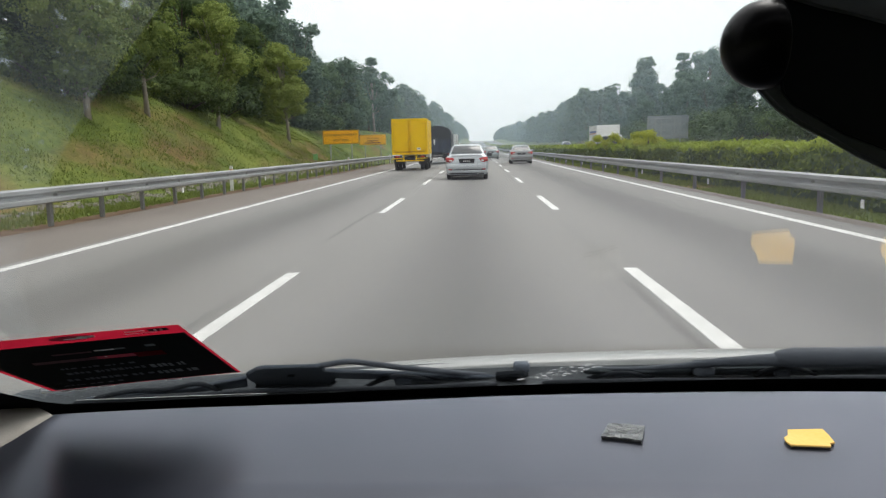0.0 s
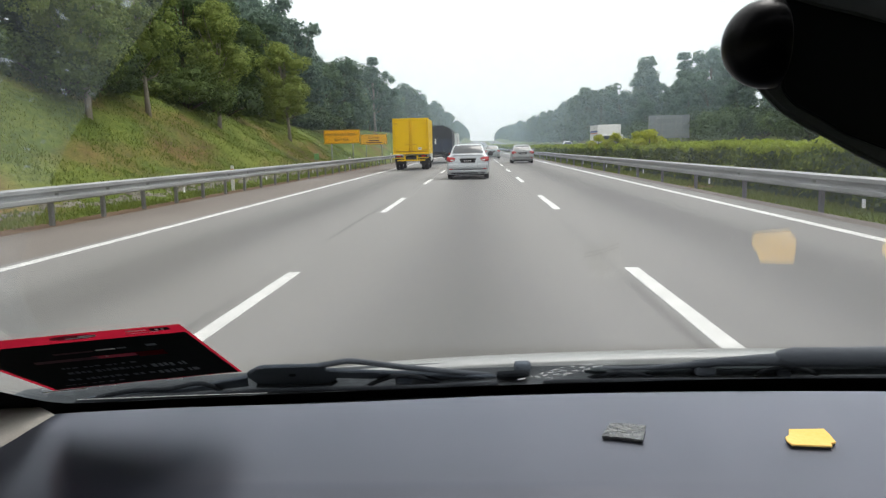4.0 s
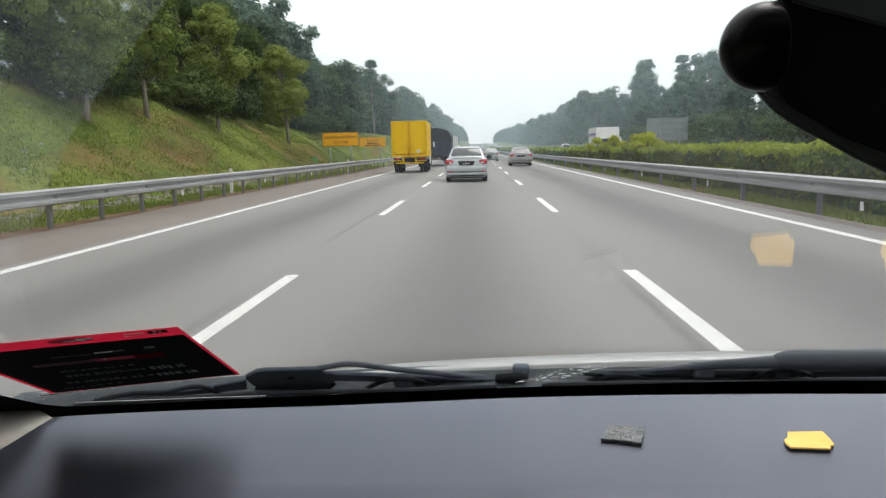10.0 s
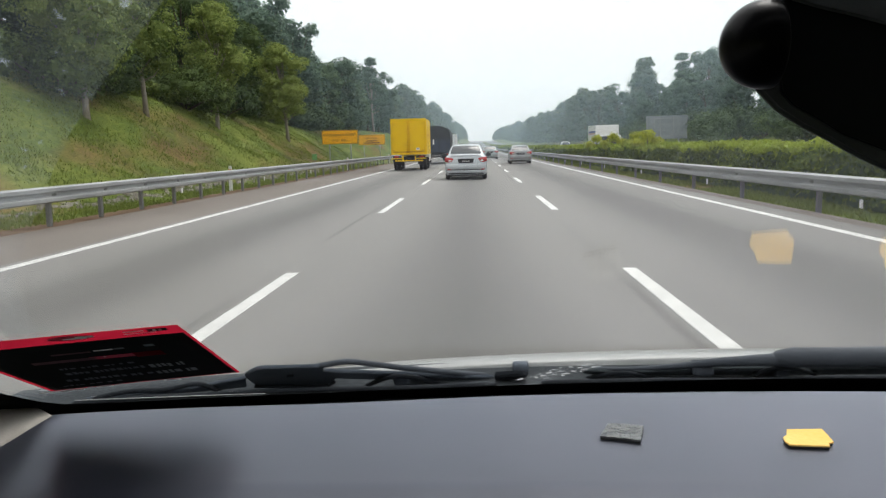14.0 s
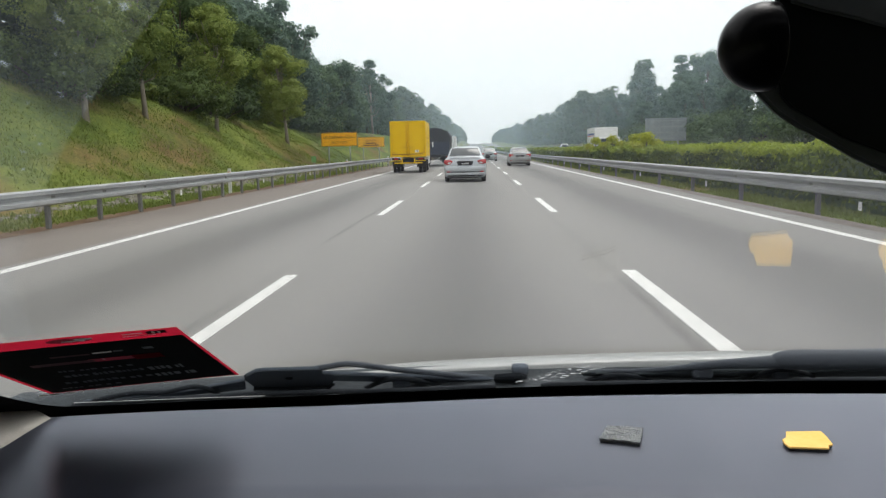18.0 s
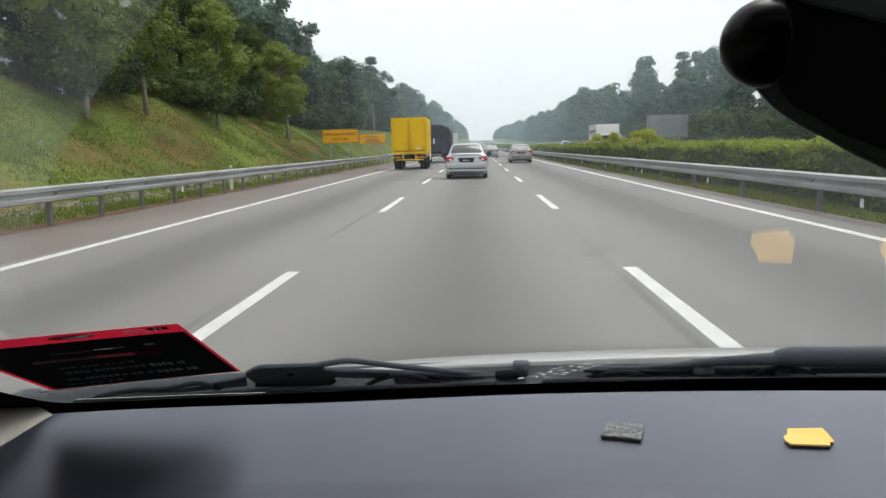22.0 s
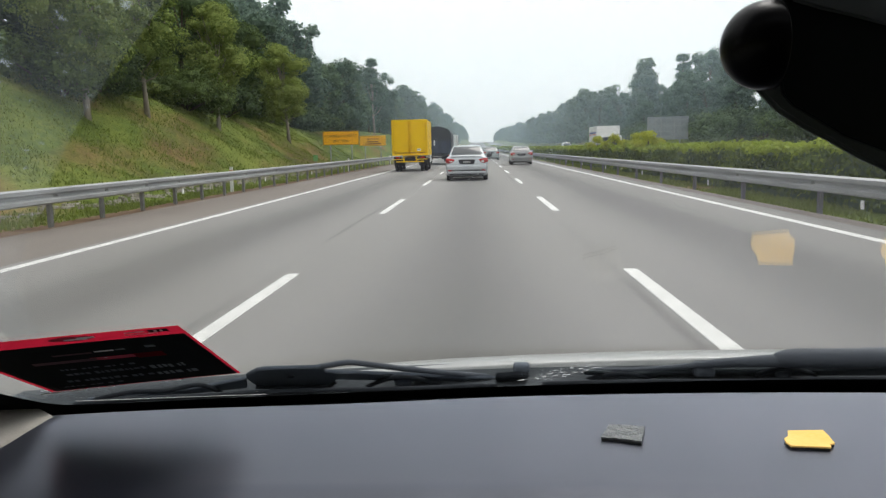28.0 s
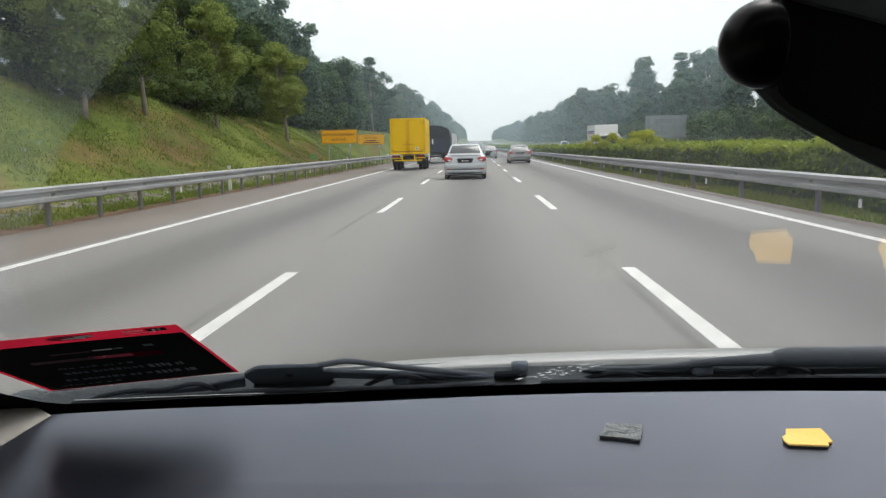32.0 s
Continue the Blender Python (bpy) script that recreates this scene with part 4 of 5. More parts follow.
    for k in range(4):
        part("plate_mark", box((.035, .004, .055), (-.12 + .08 * k, -.033, .762), .001), "white", plate)
    part("underside", box((W * .8, L * .85, .10), (0, L / 2, .20), .02), "black", car)
    part("exhaust", tube_mesh([(.45, -.03, .255), (.45, .3, .255)], .03, 8), "rim", car)
    return car


sedan(pose(-.46, 30.8, 0, 0, 0, 0), "silver", "silver saloon car with red tail lights in the middle lane", W=1.76)
sedan(pose(3.35, 58, 0, 0, 0, 0), "champagne", "grey saloon car in the outer lane beside the median", W=1.72, H=1.42)
sedan(pose(12.3, 108, 0, 0, 0, 180), "white", "white van-like car beyond the hedge on the opposite road", L=4.4, W=1.75, H=1.86, group="cars on the opposite road")
sedan(pose(1.45, 84, 0, 0, 0, 0), "grey_green", "grey-green saloon car far ahead near the lane line", L=4.8, W=1.82, H=1.47)


def box_truck(at, paint, worn, label, doors=True, stripe=False, group="lorries"):
    """A box lorry: y forward, origin under the rear."""
    t = thing("box_truck", label, "truck", at=at, group=group)
    W, Hb, z0, L = 2.15, 2.15, .98, 4.6
    part("cargo_box", box((W, L, Hb), (0, L / 2, z0 + Hb / 2), .02), paint, t)
    frame_bm = box((W + .03, .07, .12), (0, -.01, z0 + Hb - .05), .01)
    box((W + .03, .07, .10), (0, -.01, z0 + .04), .01, bm=frame_bm)
    for s in (-1, 1):
        box((.08, .07, Hb - .14), (s * (W / 2 - .025), -.01, z0 + Hb / 2), .01, bm=frame_bm)
    part("rear_frame", frame_bm, paint, t)
    for s in (-1, 1):
        if doors:
            d = part("rear_door", box((W / 2 - .10, .05, Hb - .26), (s * (W / 4 - .02), -.012, z0 + Hb / 2), .012), paint, t)
            for z in (.25, 1.0, 1.85):
                part("hinge", box((.22, .03, .05), (s * (W / 2 - .17), -.045, z0 + z), .006), worn, d)
            part("lock_bar", tube_mesh([(s * .07, -.055, z0 + .05), (s * .07, -.055, z0 + Hb - .06)], .018, 6), worn, d)
            part("handle", box((.26, .03, .035), (s * .22, -.055, z0 + .58), .005), "rust", d)
            part("seam", box((.015, .012, Hb - .26), (s * (W / 2 - .085), -.036, z0 + Hb / 2), .003), "rust", d)
        part("side_trim", box((.03, L, .06), (s * (W / 2 + .012), L / 2, z0 + 1.15), .006), worn, t)
        lamp = part("lamp_box", box((.50, .08, .13), (s * .74, .02, z0 - .13), .01), "black", t)
        part("tail_light", box((.26, .03, .09), (s * .76, -.03, z0 - .13), .006), "tail", lamp)
        part("lamp_guard", box((.66, .05, .045), (s * .74, -.04, z0 - .24), .01), paint, t)
        part("bumper_hanger", box((.07, .08, .34), (s * .38, 0, .78), .01), paint, t)
        for y in (1.15,):
            for dx in (0, .24):
                wheel(t, s * (.68 + dx), y, .40, .21)
        wheel(t, s * .84, 4.95, .40, .22)
        part("mudguard", box((.55, .02, .40), (s * .76, .62, .55), .004), "black", t)
        part("mirror", box((.10, .06, .36), (s * 1.22, 5.75, 1.75), .02), "white", t)
    if doors:
        part("rust_streak", box((W - .3, .004, .05), (0, -.039, z0 + .16), 0), "rust", t)
        patch = part("notice", box((.22, .006, .14), (.55, -.042, z0 + .33), 0), "white", t, "small white notice")
        part("notice_bar", box((.14, .004, .035), (.55, -.047, z0 + .34), 0), "print_blue", patch)
    part("bumper_bar", box((1.72, .07, .07), (0, -.02, .60), .015), paint, t)
    part("chassis", box((.80, 5.6, .24), (0, 2.9, .72), .02), "black", t)
    part("cab", box((1.95, 1.55, 1.75), (0, 5.55, 1.32), .12, 3), "white", t, "white driver's cab", smooth=True)
    part("cab_windscreen", box((1.6, .04, .70), (0, 6.32, 1.72), .02), "car_glass", t)
    for s in (-1, 1):
        part("cab_window", box((.03, .7, .5), (s * .972, 5.75, 1.75), .02), "car_glass", t)
    if stripe:
        for s in (-1, 1):
            part("stripe", box((.008, L * .9, .16), (s * (W / 2 + .004), L / 2, z0 + 1.55), 0), "blue", t, "dark blue stripe")
            part("stripe", box((.008, L * .9, .07), (s * (W / 2 + .004), L / 2, z0 + 1.38), 0), "red", t, "red stripe")
    return t


box_truck(pose(-4.15, 46, 0, 0, 0, .4), "yellow", "yellow_worn", "yellow box lorry with rusty rear doors in the slow lane")
box_truck(pose(12.2, 76, 0, 0, 0, 180), "white", "white", "white box lorry with a blue stripe beyond the hedge", doors=False, stripe=True)
box_truck(pose(-3.7, 98, .004, 0, 0, 0), "white", "white", "white box lorry far ahead in the slow lane")


def tarp_lorry(at):
    t = thing("tarpaulin_lorry", "dark lorry with a covered tarpaulin load in the slow lane", "truck", at=at, group="lorries")
    prof = [(-1.2, 1.0), (-1.22, 2.55), (-1.05, 2.95), (-.5, 3.18), (0, 3.24), (.5, 3.17), (1.06, 2.93), (1.22, 2.55), (1.2, 1.0)]
    bm = prism(prof, 6.2, .06)
    part("tarpaulin", bm, "tarp", t, at=pose(0, 3.1, 0), smooth=False)
    part("tailboard", box((2.36, .08, 1.05), (0, -.03, 1.50), .02), "tailboard", t)
    for k in (-.9, -.3, .3, .9):
        part("rib", box((.06, .05, 1.0), (k, -.085, 1.50), .01), "tarp", t)
    part("chassis", box((.9, 8.2, .26), (0, 4.0, .85), .02), "black", t)
    part("bumper_bar", box((2.2, .08, .12), (0, -.02, .62), .02), "black", t)
    for s in (-1, 1):
        part("mudflap", box((.6, .02, .5), (s * .85, .30, .52), .004), "black", t)
        part("tail_light", box((.30, .03, .10), (s * .85, -.07, .80), .006), "tail", t)
        for y in (1.0, 2.2):
            wheel(t, s * .92, y, .46, .42)
        wheel(t, s * 1.0, 6.9, .46, .26)
    part("cab", box((2.2, 1.7, 1.9), (0, 7.3, 1.75), .12, 3), "tailboard", t, smooth=True)
    return t


tarp_lorry(pose(-3.45, 64, 0, 0, 0, 0))


# ---- signs and posts ----
def letters(text, size, material, parent, at):
    cu = bpy.data.curves.new("text", "FONT")
    cu.body, cu.size, cu.extrude, cu.align_x = text, size, .004, "CENTER"
    ob = bpy.data.objects.new("text", cu)
    scene.collection.objects.link(ob)
    bpy.context.view_layer.update()
    me = bpy.data.meshes.new_from_object(ob.evaluated_get(bpy.context.evaluated_depsgraph_get()))
    bpy.data.objects.remove(ob)
    me.materials.clear()
    return part("lettering", me, material, parent, at=at)


def orange_sign(x, y, lines=("KENDERAAN BERAT", "IKUT KIRI")):
    z = float(land(x, y))
    s = thing("road_sign", "orange rectangular roadworks sign with black lettering on two posts", "sign", at=pose(x, y, z - .1))
    part("panel", box((2.7, .04, 1.02), (0, 0, 2.35), .015), "orange", s)
    rim_bm = box((2.66, .012, .025), (0, -.024, 2.83), .002)
    for a in (((2.66, .012, .025), (0, -.024, 1.87)), ((.025, .012, .96), (-1.32, -.024, 2.35)), ((.025, .012, .96), (1.32, -.024, 2.35))):
        box(*a, .002, bm=rim_bm)
    part("border", rim_bm, "ink", s)
    for k, text in enumerate(lines):
        letters(text, .27, "ink", s, pose(0, -.026, 2.42 - .38 * k, 90, 0, 0))
    if len(lines) == 1:
        for k in (0, 1):
            part("text_bar", box((1.1 + .5 * k, .006, .09), (0, -.026, 2.24 - .2 * k), 0), "ink", s)
    for k in (-.8, .8):
        part("post", tube_mesh([(k, .05, -.3), (k, .05, 2.8)], .045, 10), "zinc", s)


orange_sign(-10.2, 56)
orange_sign(-10.6, 76, ("IKUT KIRI",))


def sign_back(x, y):
    s = thing("sign_board", "large grey sign board seen from the back on steel posts", "sign", at=pose(x, y, float(land(x, y)) - .1))
    part("panel", box((4.6, .05, 2.6), (0, 0, 3.3), .01), "board", s)
    for z in (2.3, 2.95, 3.6, 4.3):
        part("rail", box((4.5, .06, .08), (0, -.05, z), .008), "zinc", s)
    for x2 in (-2.27, -.75, .75, 2.27):
        part("upright", box((.09, .08, 2.62), (x2, -.07, 3.3), .008), "zinc", s)
    for x2 in (-1.4, 1.4):
        part("post", tube_mesh([(x2, .06, -.3), (x2, .06, 4.5)], .09, 10), "zinc", s)


sign_back(21.8, 88)


def marker(x, y, label, h=.95):
    s = thing("marker_post", label, "post", at=pose(x, y, float(land(x, y)) - .05, 0, random.uniform(-3, 3), 0), group="marker posts")
    part("post", box((.11, .06, h), (0, 0, h / 2), .012, 2), "white", s)
    part("band", box((.115, .065, .09), (0, 0, h - .16), .006), "amber", s)


for y in (27, 52, 77):
    marker(-9.0, y, "white marker post with an amber band on the verge")
stone_rng = random.Random(3)
rubble_v, rubble_f = [], []
for k in range(420):
    sx, sy = -10.35 + stone_rng.gauss(0, .16), 11 + 44 * k / 420 + stone_rng.uniform(-.1, .1)
    a, b, h, turn = stone_rng.uniform(.06, .15), stone_rng.uniform(.08, .22), stone_rng.uniform(.03, .09), stone_rng.uniform(0, 3.1)
    base = float(land(sx, sy)) - .03
    ring = [(math.cos(turn + q) * a * stone_rng.uniform(.8, 1.1), math.sin(turn + q) * b * stone_rng.uniform(.8, 1.1)) for q in np.linspace(0, 2 * math.pi, 7)[:-1]]
    n0 = len(rubble_v)
    rubble_v += [(sx + u, sy + w, base) for u, w in ring] + [(sx + u * .68, sy + w * .68, base + .03 + h * stone_rng.uniform(.8, 1.1)) for u, w in ring]
    rubble_f += [(n0 + q, n0 + (q + 1) % 6, n0 + 6 + (q + 1) % 6, n0 + 6 + q) for q in range(6)] + [tuple(range(n0 + 6, n0 + 12))]
tagged(part("rubble_drain", mesh_of(rubble_v, rubble_f), "rubble", label="line of pale broken stones edging the drain below the bank"), category="stones", kind="stuff")
plate = thing("distance_plate", "small green marker plate on a thin post behind the rail", "sign", at=pose(-8.9, 41, float(land(-8.9, 41)) - .1))
part("post", tube_mesh([(0, 0, -.2), (0, 0, 1.15)], .025, 8), "post", plate)
part("panel", box((.26, .02, .34), (0, -.03, 1.15), .006), "green_sign", plate)


# ---- the car that carries the camera ----
SLOPE = radians(30)
OUT = Vector((0, math.sin(SLOPE), math.cos(SLOPE)))


def base_y(x):
    return .946 - .16 * (x - CAR_X) ** 2


def on_screen(x, s, out=0.0):
    """A point of the windscreen: x across, s metres up the slope, out metres outside it."""
    return Vector((x, base_y(x) - s * math.cos(SLOPE), DASH_Z + s * math.sin(SLOPE))) + OUT * out


def screen_sheet(rows, columns, inner, outer):
    """A curved slab of the windscreen between two offsets."""
    v, f = [], []
    nx, ns = len(columns), len(rows)
    for off in (inner, outer):
        v += [on_screen(x, s, off) for s in rows for x in columns]
    k = nx * ns
    for j in range(ns - 1):
        for i in range(nx - 1):
            a = j * nx + i
            f += [(a, a + 1, a + nx + 1, a + nx), (k + a + nx, k + a + nx + 1, k + a + 1, k + a)]
    return mesh_of(v, f, True)


screen = thing("windscreen", "sloping car windscreen with black border and dusty unwiped corner", "windscreen")
pane = part("pane", screen_sheet(np.linspace(-.14, .86, 12), np.linspace(-.60, 1.10, 34), 0, .002), "glass", screen)
pane.visible_shadow = False


def lerp_line(points, x):
    xs, ys = zip(*points)
    return float(np.interp(x, xs, ys))


FRIT = [(-.60, .21), (-.56, .17), (-.524, .10), (-.517, .047), (-.500, .019), (-.465, .007), (-.415, .001), (-.25, -.015), (-.03, -.020), (.19, -.013), (.33, 0), (.51, .012), (.70, .012), (1.0, .009), (1.04, .1)]
fx = np.concatenate([np.linspace(-.60, -.49, 16), np.linspace(-.47, 1.04, 40)])
v = [on_screen(x, s, -.002) for x in fx for s in (-.145, lerp_line(FRIT, x) - .03, lerp_line(FRIT, x))]
part("black_border", mesh_of(v, [q for i in range(len(fx) - 1) for q in ((3 * i, 3 * i + 3, 3 * i + 4, 3 * i + 1), (3 * i + 1, 3 * i + 4, 3 * i + 5, 3 * i + 2))]), "frit", screen)
top_rows = [on_screen(x, s, -.002) for x in np.linspace(-.60, 1.10, 20) for s in (.80, .87)]
part("top_border", mesh_of(top_rows, [(2 * i, 2 * i + 2, 2 * i + 3, 2 * i + 1) for i in range(19)]), "frit", screen)
ARC = [(.387, -.361), (.464, -.314), (.541, -.262), (.612, -.212), (.657, -.175), (.69, -.146), (.722, -.118), (.80, -.03), (.85, .05)]
dv, df = [], []
srows = np.linspace(.02, .85, 32)
for s in srows:
    edge = float(np.interp(s, [a for a, b in ARC], [b for a, b in ARC])) if s > .387 else -.361 - (.387 - s) * .35
    dv += [on_screen(x, s, .0075) for x in np.linspace(-.60, edge, 8)]
for j in range(len(srows) - 1):
    df += [(j * 8 + i, j * 8 + i + 1, j * 8 + i + 9, j * 8 + i + 8) for i in range(7)]
film_part = part("dust_film", mesh_of(dv, df, True), "dust", screen, "dried dust left outside the wiper's sweep")
film_part.visible_shadow = False
splash = random.Random(9)
smear_v = [on_screen(.045 + .07 * u + .05 * w, -.016 + .085 * u, .0045) for u in np.linspace(0, 1, 5) for w in np.linspace(0, 1, 5)]
smear = part("dried_smear", mesh_of(smear_v, [(j * 5 + i, j * 5 + i + 1, j * 5 + i + 6, j * 5 + i + 5) for j in range(4) for i in range(4)]), "smear", screen, "whitish dried splash on the glass")
smear.visible_shadow = False
fv, ff = [], []
for k in range(80):
    u, w, r = splash.random(), splash.random(), splash.uniform(.0003, .0010)
    x, s = .048 + .07 * u + .05 * w, -.014 + .08 * u
    n0 = len(fv)
    fv += [on_screen(x + r * math.cos(a) * splash.uniform(.6, 1.6), s + r * 1.6 * math.sin(a), .0052) for a in (0, 1.2, 2.5, 3.8, 5)]
    ff.append(tuple(range(n0, n0 + 5)))
part("dried_drops", mesh_of(fv, ff), "drops", screen, "small dried white drops on the glass")

# dashboard
dash = thing("dashboard", "dark blue-grey vinyl dashboard top with a soft sheen", "dashboard")


def dash_edge(x):
    """Where the dashboard top ends under the windscreen."""
    return .889 - .10 * (x - .3) ** 2 - .009 * math.exp(-((x + .17) / .16) ** 2)


def dash_z(x, y):
    ledge = float(step(-.30, -.20, x) * step(.30, .10, x))
    return DASH_Z - .012 * float(step(-.60, -.74, x / y)) - .0022 * ledge * float(step(.645, .60, y)) - .030 * float(step(.60, .53, y)) - .35 * float(step(.56, .30, y)) ** 1.5


dash_x = [*np.linspace(-.66, 0, 60), *np.linspace(.02, 1.02, 40)]
dash_v = [*np.linspace(0, .48, 12), *np.linspace(.50, .80, 44), *np.linspace(.82, 1, 18)]
dash_p = [(x, .30 + (dash_edge(x) - .30) * v) for x in dash_x for v in dash_v]
nd = len(dash_v)
part("top_panel", mesh_of([(x, y, dash_z(x, y)) for x, y in dash_p], [(i * nd + j, (i + 1) * nd + j, (i + 1) * nd + j + 1, i * nd + j + 1) for i in range(len(dash_x) - 1) for j in range(nd - 1)], True), "dash", dash)
part("edge_panel", mesh_of([(x, dash_edge(x) + d, z) for x in dash_x for d, z in ((0, dash_z(x, dash_edge(x))), (.012, DASH_Z - .05), (.03, DASH_Z - .12))],
                           [(3 * i + k, 3 * i + 3 + k, 3 * i + 4 + k, 3 * i + k + 1) for i in range(len(dash_x) - 1) for k in (0, 1)]), "mat", dash)
part("front_panel", box((1.5, .05, .5), (CAR_X, .30, .42), .02, 2), "dash", dash)


YELLOW = [(.315, .756), (.351, .757), (.350, .742), (.347, .722), (.341, .719), (.339, .712), (.302, .716), (.301, .725), (.303, .735), (.309, .741)]


def stuck_pad(outline, material, label):
    """A thin pad on a slightly smaller black layer that stands for the shadow under it."""
    root = tagged(thing("pad", label, "pad"), group="pads on the dashboard")
    mx, my = sum(x for x, y in outline) / len(outline), sum(y for x, y in outline) / len(outline)
    for name, mat, grow, z, thick in (("adhesive", "black", .97, DASH_Z, .0025), ("face", material, 1.0, DASH_Z + .0025, .002)):
        bm = bmesh.new()
        face = bm.faces.new([bm.verts.new((mx + (x - mx) * grow, my + (y - my) * grow, z)) for x, y in outline])
        r = bmesh.ops.extrude_face_region(bm, geom=[face])
        bmesh.ops.translate(bm, verts=[q for q in r["geom"] if isinstance(q, bmesh.types.BMVert)], vec=(0, 0, thick))
        bmesh.ops.bevel(bm, geom=bm.edges[:], offset=thick * .2, segments=1, affect="EDGES")
        part(name, bm, mat, root)


stuck_pad(YELLOW, "note_yellow", "small yellow foam pad stuck on the dashboard")
stuck_pad([(x + .138, y + .006) for x, y in YELLOW], "note_yellow", "small yellow foam pad stuck on the dashboard")
stuck_pad([(.135, .776), (.152, .775), (.172, .769), (.166, .748), (.160, .728), (.140, .736), (.121, .740)], "note_grey", "small crumpled grey foil pad on the dashboard")

# beige trim at the foot of the pillar, and the pillar itself
tv, tf, nu = [], [], 10
for i in range(nu):
    u = i / (nu - 1)
    for j in range(nu):
        w = j / (nu - 1)
        near, far = Vector((-0.544, 0.697, 0.981)).lerp(Vector((-.72, .70, 1.04)), u), Vector((-.472, .799, .9925)).lerp(Vector((-.61, .878, 1.003)), u)
        p = near.lerp(far, w)
        p.z += .006 * math.sin(math.pi * u)
        p.x += .010 * math.sin(math.pi * u)
        tv.append(p)
for i in range(nu - 1):
    tf += [(i * nu + j, i * nu + j + 1, (i + 1) * nu + j + 1, (i + 1) * nu + j) for j in range(nu - 1)]
pillar = thing("pillar_trim", "beige plastic trim at the foot of the windscreen pillar", "trim")
part("foot_cover", mesh_of(tv, tf, True), "beige", pillar)
# black tube put in for the shade in the gap below the trim
part("seal", tube_mesh([tv[0] + Vector((.004, 0, -.004)), tv[nu // 2] + Vector((.004, 0, -.004)), tv[nu - 1] + Vector((.004, 0, -.004))], .005, 8), "black", pillar, "black tube for the shaded gap between trim and dashboard")
part("pillar_cover", tube_mesh([on_screen(-.63, .03, -.01), on_screen(-.62, .45, -.01), on_screen(-.57, .87, -.01)], [.045, .045, .05], 10), "beige", pillar)
pillar_r = thing("pillar_trim", "beige plastic trim of the windscreen pillar", "trim")
part("pillar_cover", tube_mesh([on_screen(1.13, .03, -.01), on_screen(1.12, .45, -.01), on_screen(1.07, .87, -.01)], [.045, .045, .05], 10), "beige", pillar_r)

# red and black sticker on the glass
card = thing("windscreen_sticker", "red and black printed sticker on the inside of the glass", "sticker")


def on_glass(points, off):
    """A flat piece lying on the inside of the windscreen, cut along its outline."""
    me = mesh_of([on_screen(x, s, off) for x, s in points], [tuple(range(len(points)))])
    return me


def corner(u, w):
    """u along the sticker's upper edge, w down to its lower edge."""
    a, b, c, d = Vector((-.500, .268)), Vector((-.271, .299)), Vector((-.271, .111)), Vector((-.520, .074))
    p = a.lerp(b, u).lerp(d.lerp(c, u), w)
    return p.x, p.y


def patch(u0, u1, w0, w1):
    n = 6
    return [corner(u0 + (u1 - u0) * k / n, w0) for k in range(n + 1)] + [corner(u1 + (u0 - u1) * k / n, w1) for k in range(n + 1)]


def card_sheet(u0, u1, w0, w1, off, shrink=0.0, n=40):
    """A piece of the sticker; its lower corner is torn off along a notched edge."""
    v, f = [], []
    for k in range(n + 1):
        u = u0 + (u1 - u0) * k / n
        torn = float(np.interp(u - shrink, (0, .112, .118, .130, .137), (.45, .46, .70, .76, 1.2)))
        for j in range(5):
            x, y = corner(u, w0 + (min(w1, torn) - w0) * j / 4)
            v.append(on_screen(x, y, off))
    for k in range(n):
        f += [(5 * k + j, 5 * k + j + 1, 5 * k + j + 6, 5 * k + j + 5) for j in range(4)]
    return mesh_of(v, f, True)


part("backing", card_sheet(0, 1, 0, 1, -.0005), "sticker_red", card)
part("black_field", card_sheet(0, .989, .118, .984, -.0011, .025), "sticker_black", card)
part("emblem", on_glass([corner(.565 + .09 * math.cos(a), .047 + .034 * math.sin(a)) for a in np.linspace(0, 6.0, 18)], -.0013), "print_red", card, "dark red oval emblem")
prints = [("print_white", .535, .60, .045, .060), ("print_white", .59, .66, .026, .050), ("print_white", .60, .625, .030, .066), ("print_white", .78, .86, .020, .034), ("print_white", .77, .90, .058, .066),
          ("sticker_black", .872, .950, .013, .055), ("print_white", .895, .906, .022, .045), ("print_white", .918, .928, .022, .045), ("print_white", .574, .654, .268, .286), ("print_grey", .66, .70, .262, .285),
          ("print_grey", .783, .825, .248, .284), ("print_dim", .40, .56, .275, .30), ("print_dim", .28, .56, .385, .43), ("print_red", .52, .70, .378, .43), ("sticker_red", .70, .82, .370, .455),
          ("print_white", .557, .60, .382, .402), ("print_white", .61, .649, .380, .400), ("print_white", .772, .797, .376, .412), ("print_white", .10, .30, .985, 1.012), ("print_white", .36, .43, .975, 1.0), ("print_white", .66, .73, .985, 1.008)]
bars = random.Random(4)
for w0, u, end, tall, mat in ((.535, .34, .66, .035, "print_blue"), (.625, .33, .68, .055, "print_blue"), (.620, .69, .825, .075, "print_grey"), (.765, .29, .67, .055, "print_blue"), (.760, .68, .83, .080, "print_grey"), (.88, .24, .50, .030, "print_blue")):
    while u < end:
        w = bars.uniform(.010, .028)
        prints.append((mat, u, u + w, w0 + bars.uniform(0, .012), w0 + tall * bars.uniform(.8, 1)))
        u += w + bars.choice((.007, .009, .022))
for mat, u0, u1, w0, w1 in prints:
    part("print_bar", on_glass(patch(u0, u1, w0, w1), -.0017 if mat != "sticker_black" else -.0015), mat, card)


